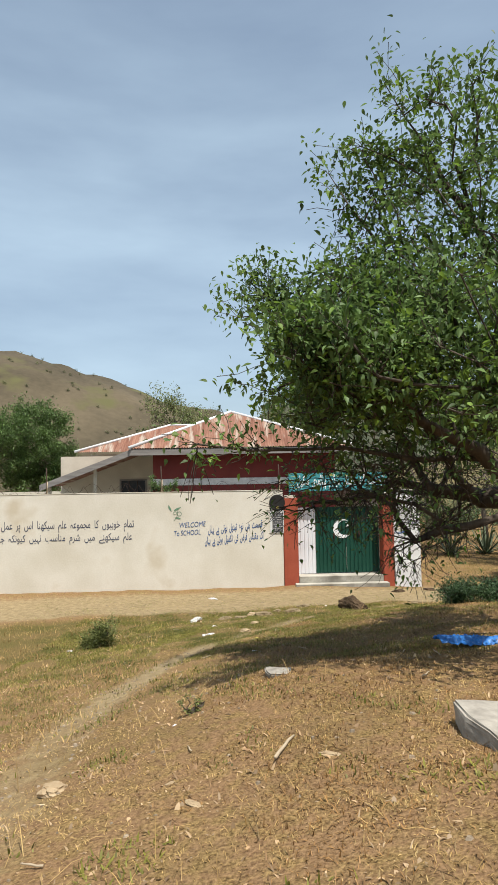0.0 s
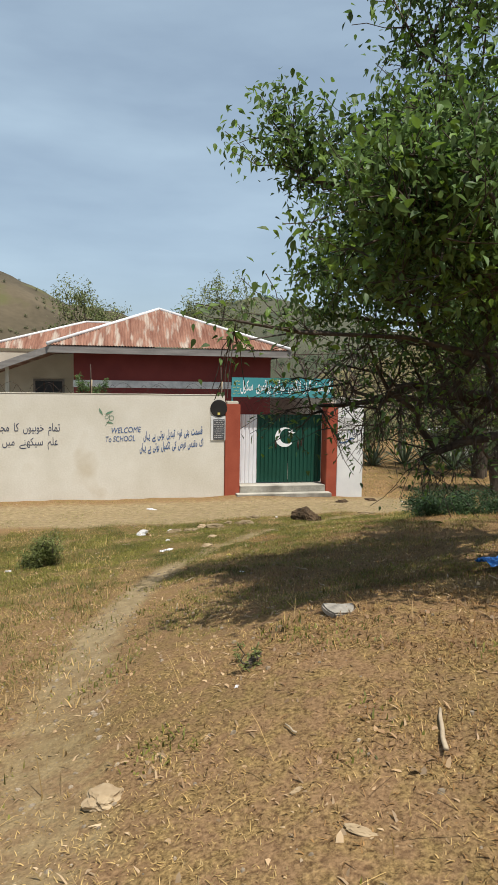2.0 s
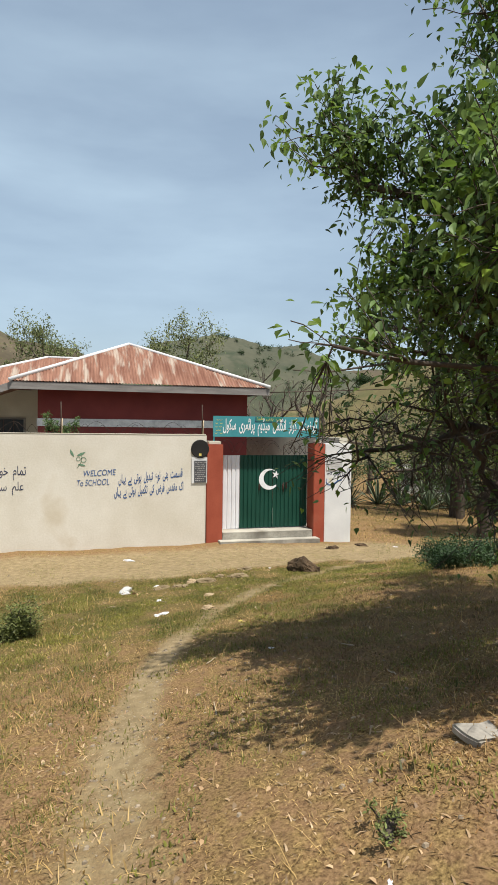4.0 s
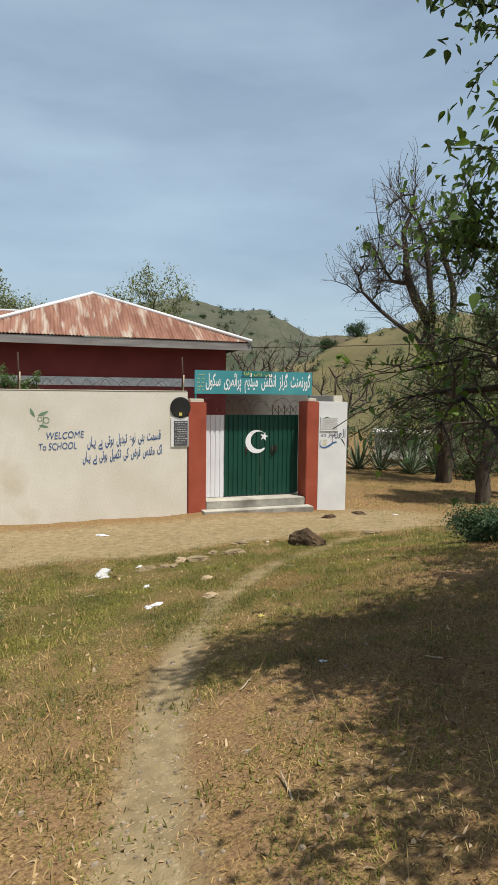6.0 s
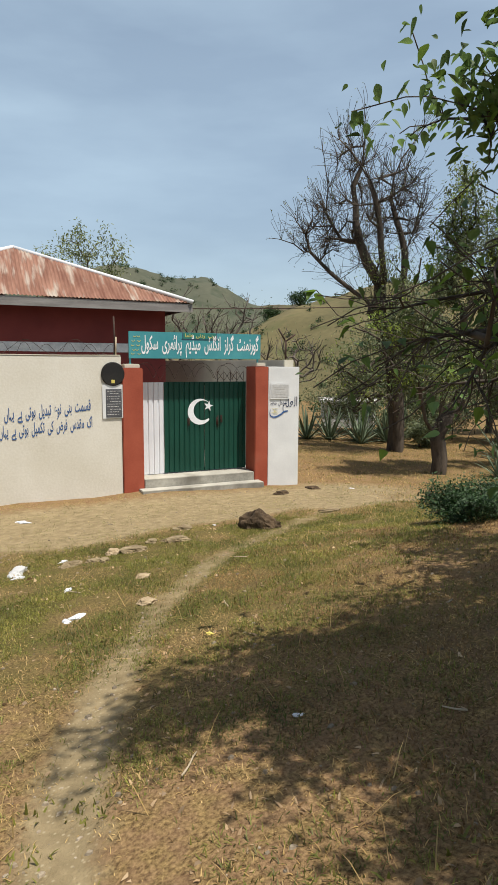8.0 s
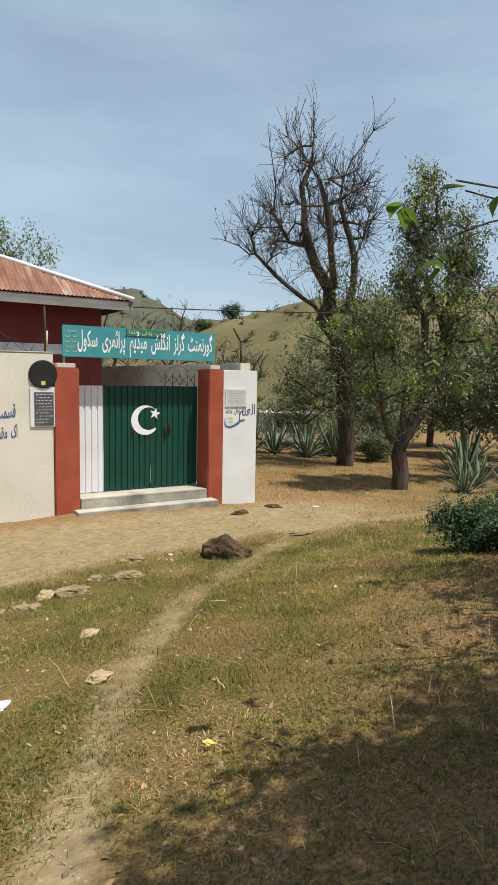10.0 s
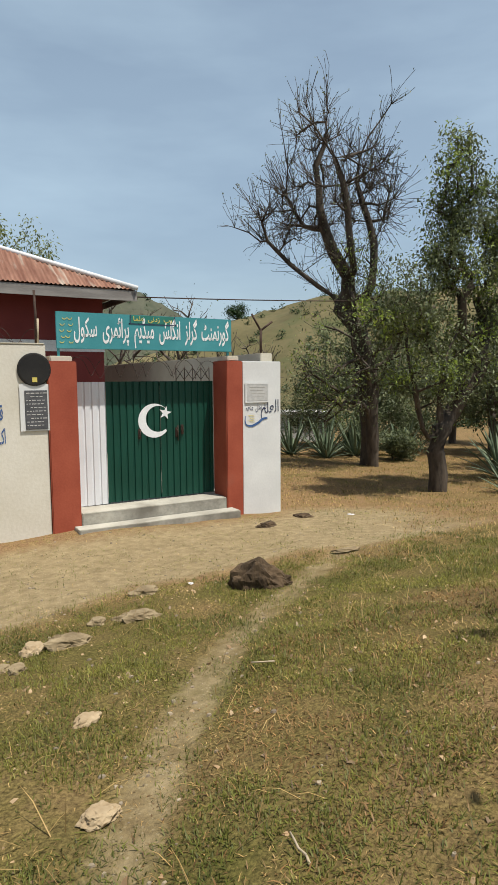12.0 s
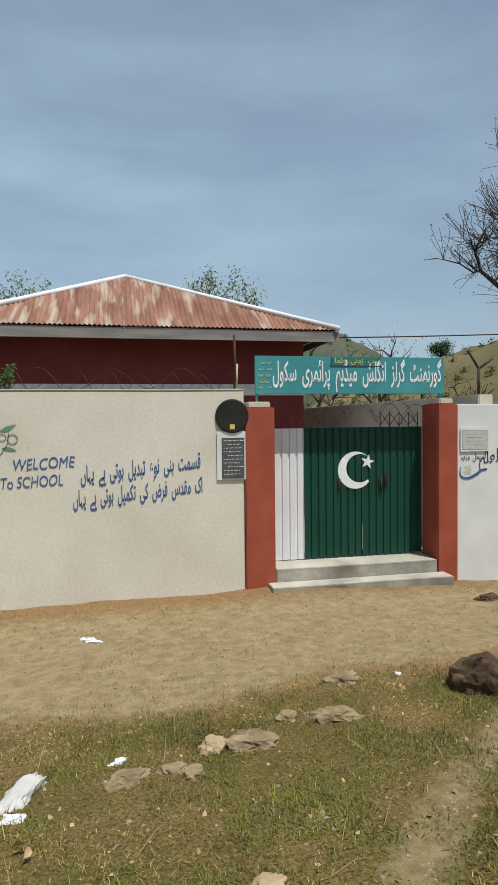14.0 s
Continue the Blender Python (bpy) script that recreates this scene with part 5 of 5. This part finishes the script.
stump = lump("tree_stump", (1.12, -3.5), (0.29, 0.18, 0.225), DARKWOOD, 88.0, "dark rotten tree stump lying beside the path", "stump", 0.30, -18, 1.35, 5, grain=0.05)
for v in stump.data.vertices:
    u = v.co.x / 0.29
    ridge = 0.03 * math.sin(26 * v.co.y + 9 * u) + 0.02 * noise.noise(v.co * 14)
    v.co.z = v.co.z * (1.2 - 0.72 * min(1.0, max(0.0, (u + 0.25) / 1.1))) + max(0.0, v.co.z) * ridge * 3
    v.co.y *= 1.0 - 0.3 * max(0.0, u)
lump("bark_piece", (2.72, -1.0), (0.17, 0.09, 0.06), DARKWOOD, 12.0, "piece of dark rotten bark on the dirt", "bark", 0.6, 10, group="bark pieces")
lump("bark_piece", (3.58, -0.62), (0.15, 0.08, 0.06), DARKWOOD, 15.0, "piece of dark rotten bark on the dirt", "bark", 0.6, -20, group="bark pieces")
lump("bark_piece", (2.6, -2.9), (0.17, 0.04, 0.02), ROCK, 18.0, "flat pale strip of bark on the dirt", "bark", 0.6, -10, group="bark pieces")


for i, (x, y, ln, rz) in enumerate(((-1.54, -13.2, 0.07, -35), (-1.69, -12.92, 0.03, 20), (-0.86, -13.0, 0.06, -25), (-1.95, -12.4, 0.03, 60))):
    lump("wood_chip", (x, y), (ln, ln * 0.28, 0.012), OCHREROCK, 21.0 + i, "flat pale wood chip lying in dry grass", "wood chip", 0.45, rz, group="wood chips")


SLABSTONE = material("pale_slab_stone", (0.22, 0.20, 0.165), (0.40, 0.37, 0.31), 7, 0.95, 0.6, 30, (0.16, 0.14, 0.11), 0.58)


def stone_slab(at, sx, sy, h, rz, label, tilt=6, sink=0.03):
    bm = box(-sx / 2, sx / 2, -sy / 2, sy / 2, 0, h, 0.012, 0.0, 4)
    for v in bm.verts:
        w = noise.noise_vector(v.co * 6 + Vector((at[0], at[1], 0)))
        v.co += Vector((w.x * 0.05, w.y * 0.05, w.z * 0.012))
    ob = part("stone_slab", bm, SLABSTONE)
    ob.matrix_basis = pose(at[0], at[1], gz(*at) - sink, tilt, 3, rz)
    return tagged(ob, label, "slab")


stone_slab((-1.0, -11.45), 0.21, 0.15, 0.05, 15, "flat grey stone slab lying in the dry grass")
stone_slab((0.09, -13.32), 0.50, 0.95, 0.16, 4, "large pale concrete slab lying in the grass", 2, 0.14)

bm = bmesh.new()
bmesh.ops.create_grid(bm, x_segments=24, y_segments=12, size=1)
for v in bm.verts:
    a, b = v.co.x, v.co.y
    v.co = (a * 0.34, b * 0.15 * (1 - 0.35 * abs(a)), 0.03 + 0.06 * (noise.noise((a * 3, b * 3, 5)) * 0.5 + 0.5) * (1 - b * b) + 0.04 * noise.noise((a * 9, b * 7, 2)))
ob = part("plastic_sheet", bm, TARP)
ob.modifiers.new("thickness", "SOLIDIFY").thickness = 0.004
ob.matrix_basis = pose(0.84, -10.5, gz(0.84, -10.5) + 0.01, 0, 4, 8)
tagged(ob, "crumpled bright blue plastic sheet lying in the grass", "plastic sheet")


def crumple(x, y, s, mat, seed, name, label, category):
    lump(name, (x, y), (s, s * 0.6, s * 0.35), mat, seed, label, category, 0.7, seed * 31 % 180)


for i, (x, y, s) in enumerate(((-1.74, -6.0, 0.07), (-1.83, -6.03, 0.05), (-2.08, -4.25, 0.07), (-1.70, -5.15, 0.05), (-1.83, -1.28, 0.09), (-1.55, -3.75, 0.06), (0.62, -3.0, 0.04), (-3.9, -6.4, 0.05), (-1.75, -12.0, 0.016), (4.4, -0.8, 0.05), (8.9, -1.2, 0.08), (9.3, -1.5, 0.06), (-1.1, -8.6, 0.025))):
    crumple(x, y, s, PLASTIC, 2.3 * i + 1, "litter", "crumpled white plastic litter on the ground", "litter")
crumple(9.0, -1.55, 0.1, TARP, 5.0, "litter", "crumpled blue plastic litter on the ground", "litter")


def stick(x, y, ln, rz, r, seed):
    rn = random.Random(seed)
    pts = [(ln * (t - 0.5), rn.uniform(-0.005, 0.005), 0.014 + rn.uniform(0, 0.006)) for t in (0, 0.25, 0.5, 0.75, 1)]
    ob = new("stick", tubes_mesh("stick", [(pts, [r, r * 0.95, r * 0.9, r * 0.8, r * 0.6])], DRYWOOD, 6))
    ob.matrix_basis = pose(x, y, gz(x, y) + bumpy(x, y), 0, 0, rz)
    return tagged(ob, "dry broken wooden stick on the ground", "stick", "sticks")


crumple(-1.02, -7.2, 0.03, YELLOWPAINT, 4.0, "litter", "small yellow plastic scrap in the grass", "litter")
fallen = leaves_mesh("fallen_leaf", [((0, 0, 0.02), 4)], 0.09, DRYLEAF, 77, 0.1, 0.02, 0.8)
ob = tagged(new("fallen_leaf", fallen), "dry orange-brown fallen leaf lying in the grass", "leaf")
ob.matrix_basis = pose(-1.95, -4.6, gz(-1.95, -4.6) + 0.01)


stick(-1.09, -12.85, 0.30, 66, 0.010, 1)
for i in range(16):
    rr = random.Random(300 + i)
    stick(rr.uniform(-2.5, 2.0), rr.uniform(-13.5, -5.0), rr.uniform(0.08, 0.22), rr.uniform(0, 180), 0.005, 310 + i)

far = empty("small_house", (19.6, 22.5, gz(19.6, 22.5) - 1.1), -25, label="small white house with a grey roof beyond the agaves", category="house")
part("wall", box(-1.6, 1.6, -1.2, 1.2, 0, 2.2), WHITEWASH, far)
part("roof", box(-1.8, 1.8, -1.4, 1.4, 2.2, 2.38, 0.02), CONCRETE, far)
part("window", box(-0.7, -0.1, -1.23, -1.195, 1.0, 1.7), DARKGLASS, far)


# ---- scrub on the hillsides ----
def hill_scrub(count, seed, mat, label, size, az_range):
    rs = random.Random(seed)
    dg = bpy.context.evaluated_depsgraph_get()
    spots = []
    while len(spots) < count:
        az, d = radians(rs.uniform(*az_range)), rs.uniform(45, 190)
        x, y = -1.5 - math.sin(az) * d, -12 + math.cos(az) * d
        hit, place, nrm, _, ob, _ = scene.ray_cast(dg, Vector((x, y, 90)), Vector((0, 0, -1)))
        if hit and ob.name.split(".")[0] in ("hill", "ground"):
            spots.append((place + Vector((0, 0, size * 0.8)), 60))
        else:
            count -= 1
    return tagged(new("scrub", leaves_mesh("scrub", spots, size, mat, seed, -0.2, size * 1.1, 0.7)), label, "scrub", kind="stuff")


def hill_tree(x, y, r, seed):
    hit, place, nrm, _, ob, _ = scene.ray_cast(bpy.context.evaluated_depsgraph_get(), Vector((x, y, 90)), Vector((0, 0, -1)))
    z = place.z - 0.8
    return tree("tree", (x, y, z), [(0, 0, 0), (0.1, 0, r * 0.5), (0, 0, r)], [(0, 0, r * 1.5, r, r, r * 0.8, 1), (-r * 0.4, 0, r * 1.2, r * 0.7, r * 0.7, r * 0.6, 1)], 60, LEAFDARK, 0.3, 34, "round dark tree on the crest of the grassy hill", seed, GREYBARK, 0.25, 0.03, spread=0.35)


hill_tree(44.5, 84.0, 1.25, 601)
hill_tree(48.0, 80.5, 1.6, 603)
hill_scrub(1000, 401, LEAFDARK, "scattered dark scrub bushes on the hillsides", 0.26, (-60, -4))
hill_scrub(420, 403, LEAFGREY, "scattered low scrub bushes on the dry hillside", 0.2, (-4, 34))

# ---- pebbles ----
def pebbles(n, seed, area, mat, lo, hi, weight, label):
    rs = np.random.RandomState(seed)
    x, y = rs.uniform(area[0], area[1], n), rs.uniform(area[2], area[3], n)
    keep = rs.uniform(0, 1, n) < weight(x, y)
    vs, fs = [], []
    for a, b in zip(x[keep], y[keep]):
        r = lo + (hi - lo) * rs.rand() ** 3
        z = gz(a, b) + bumpy(a, b) - 0.035 * math.exp(-(float(track_distance(a, b)) / 0.3) ** 2)
        k = len(vs)
        t = rs.uniform(0, 6.28)
        q = rs.uniform(0.6, 1.2, 7)
        for j in range(5):
            c = t + j * 1.2566
            vs.append((a + r * q[j] * math.cos(c), b + r * q[j] * 0.8 * math.sin(c), z - 0.002))
        for j in range(5):
            c = t + j * 1.2566
            vs.append((a + r * q[j] * 0.65 * math.cos(c), b + r * q[j] * 0.5 * math.sin(c), z + r * 0.5 * q[5]))
        fs += [(k + j, k + (j + 1) % 5, k + 5 + (j + 1) % 5, k + 5 + j) for j in range(5)] + [tuple(range(k + 5, k + 10))]
    return tagged(new("pebbles", mesh_of("pebbles", vs, fs, mat)), label, "pebbles", kind="stuff")


PEBBLE = material("pebble", (0.17, 0.13, 0.085), (0.33, 0.27, 0.19), 30, 0.95, 0.0, 60, vary=0.35)
pebbles(9000, 61, (-3.9, 1.5, -14.5, -3.0), PEBBLE, 0.004, 0.022, lambda x, y: np.clip(0.15 + dirt_mask(x, y), 0, 1), "small loose stones on the footpath and slope")
pebbles(1900, 63, (-5, 6.5, -3.4, -0.3), PEBBLE, 0.004, 0.02, lambda x, y: 0.6 + 0 * x, "small loose stones on the dirt road")

# ---- grass ----
def grass(name, label, mat, n, seed, lo, hi, area, weight, wide=0.0022, lie=0.5):
    rs = np.random.RandomState(seed)
    x = rs.uniform(area[0], area[1], n * 3)
    y = rs.uniform(area[2], area[3], n * 3)
    clump = np.array([noise.noise((a * 1.6, b * 1.6, seed)) + 0.6 * noise.noise((a * 5.5, b * 5.5, seed)) for a, b in zip(x, y)])
    keep = rs.uniform(0, 1, n * 3) < np.clip(weight(x, y) * (0.5 + 1.5 * clump), 0, 1)
    x, y = x[keep][:n], y[keep][:n]
    n = len(x)
    z = ground_z(x, y) + np.array([bumpy(a, b) for a, b in zip(x, y)]) - 0.035 * np.exp(-(track_distance(x, y) / 0.3) ** 2) - 0.004
    L = rs.uniform(lo, hi, n) * rs.uniform(0.6, 1.3, n)
    yaw, lean = rs.uniform(0, 2 * np.pi, n), np.clip(rs.normal(lie, 0.35, n), 0, 1.5)
    d = np.stack([np.cos(yaw) * np.sin(lean), np.sin(yaw) * np.sin(lean), np.cos(lean)], 1)
    s = np.stack([-np.sin(yaw), np.cos(yaw), np.zeros(n)], 1) * (wide * rs.uniform(0.7, 1.5, n))[:, None]
    B = np.stack([x, y, z], 1)
    M = B + d * (L * 0.55)[:, None]
    T = B + d * L[:, None]
    T[:, 2] -= 0.22 * L * np.sin(lean)
    T[:, 2] = np.maximum(T[:, 2], z + 0.004)
    V = np.stack([B - s, B + s, M + s * 0.8, M - s * 0.8, T], 1).reshape(-1, 3)
    k = np.arange(n) * 5
    F = np.concatenate([np.stack([k, k + 1, k + 2], 1), np.stack([k, k + 2, k + 3], 1), np.stack([k + 3, k + 2, k + 4], 1)])
    me = bpy.data.meshes.new(name)
    me.vertices.add(len(V))
    me.vertices.foreach_set("co", V.ravel())
    me.loops.add(F.size)
    me.loops.foreach_set("vertex_index", F.ravel().astype(np.int32))
    me.polygons.add(len(F))
    me.polygons.foreach_set("loop_start", (np.arange(len(F)) * 3).astype(np.int32))
    me.update(calc_edges=True)
    me.materials.append(mat)
    return tagged(new(name, me), label, "grass", kind="stuff")


free = lambda x, y: np.clip(1.0 - 1.05 * dirt_mask(x, y), 0.02, 1)
grass("dry_grass", "short dry straw-coloured grass", STRAW, 190000, 1, 0.015, 0.042, (-4.5, 4.5, -14.8, -2.9), lambda x, y: free(x, y) * np.clip(1.1 - green_mask(x, y), 0, 1), 0.0020, 1.2)
grass("green_grass", "short green grass", GRASS, 250000, 2, 0.018, 0.050, (-4.5, 4.0, -11.0, -2.6), lambda x, y: free(x, y) * np.clip(green_mask(x, y) * 2.2, 0.12, 1), 0.0020, 0.85)
grass("dry_grass", "sparse dry grass along the road and wall", STRAW, 14000, 3, 0.018, 0.045, (-9, 10, -3.2, 6), lambda x, y: np.clip(free(x, y) + 0.12, 0, 1) * ((y < -0.05) | (x > 3.75)), 0.0026, 1.05)
grass("green_grass", "thin greenish grass cover on the dirt road", GRASS, 34000, 7, 0.012, 0.03, (-6, 7, -3.4, -0.15), lambda x, y: 0.6 + 0 * x, 0.0028, 1.0)
grass("dry_grass", "dry grass on the bank under the tree", STRAW, 22000, 4, 0.04, 0.10, (-9, 9, -16, -3), lambda x, y: free(x, y) * (np.abs(x) > 2.5), 0.0035, 0.7)
grass("dry_grass", "dry grass in the clearing under the trees", STRAW, 30000, 11, 0.03, 0.08, (3.8, 15, -4, 9.5), lambda x, y: 0.8 * free(x, y), 0.004, 0.8)
grass("green_grass", "thin green grass in the clearing", GRASS, 16000, 12, 0.03, 0.07, (3.8, 15, -4, 9.5), lambda x, y: 0.7 * free(x, y), 0.004, 0.7)
grass("russet_grass", "flattened russet dead grass on the bank near the tree", RUSSET, 90000, 13, 0.018, 0.05, (-1.9, 4.2, -14.5, -5.0), lambda x, y: free(x, y) * np.clip((x + 1.9 - 0.25 * np.clip(y + 9.0, 0, 4)) / 1.2, 0, 1), 0.0024, 1.0)
grass("dead_stalks", "scattered taller dead grass stalks", STRAW, 3500, 5, 0.10, 0.24, (-5, 5, -14.5, -3), lambda x, y: free(x, y), 0.0016, 1.0)
grass("dry_leaves", "pale dry leaf scraps and straw litter on the slope", DRYLEAF, 8500, 8, 0.015, 0.06, (-4.0, 4.5, -15, -9), lambda x, y: 0.9 + 0 * x, 0.0045, 1.35)
grass("weeds", "small green weeds scattered on the dry slope", GRASS, 22000, 9, 0.02, 0.055, (-4.0, 4.0, -15, -8.5), lambda x, y: np.clip(4 * np.array([noise.noise((a * 1.9, b * 1.9, 17)) for a, b in zip(x, y)]) - 0.6, 0, 1), 0.004, 0.7)
grass("dry_leaves", "fallen brown leaf scraps in the grass", DRYLEAF, 6000, 6, 0.02, 0.045, (-4.5, 4.5, -14.5, -2.8), lambda x, y: free(x, y) + 0.1, 0.010, 1.25)
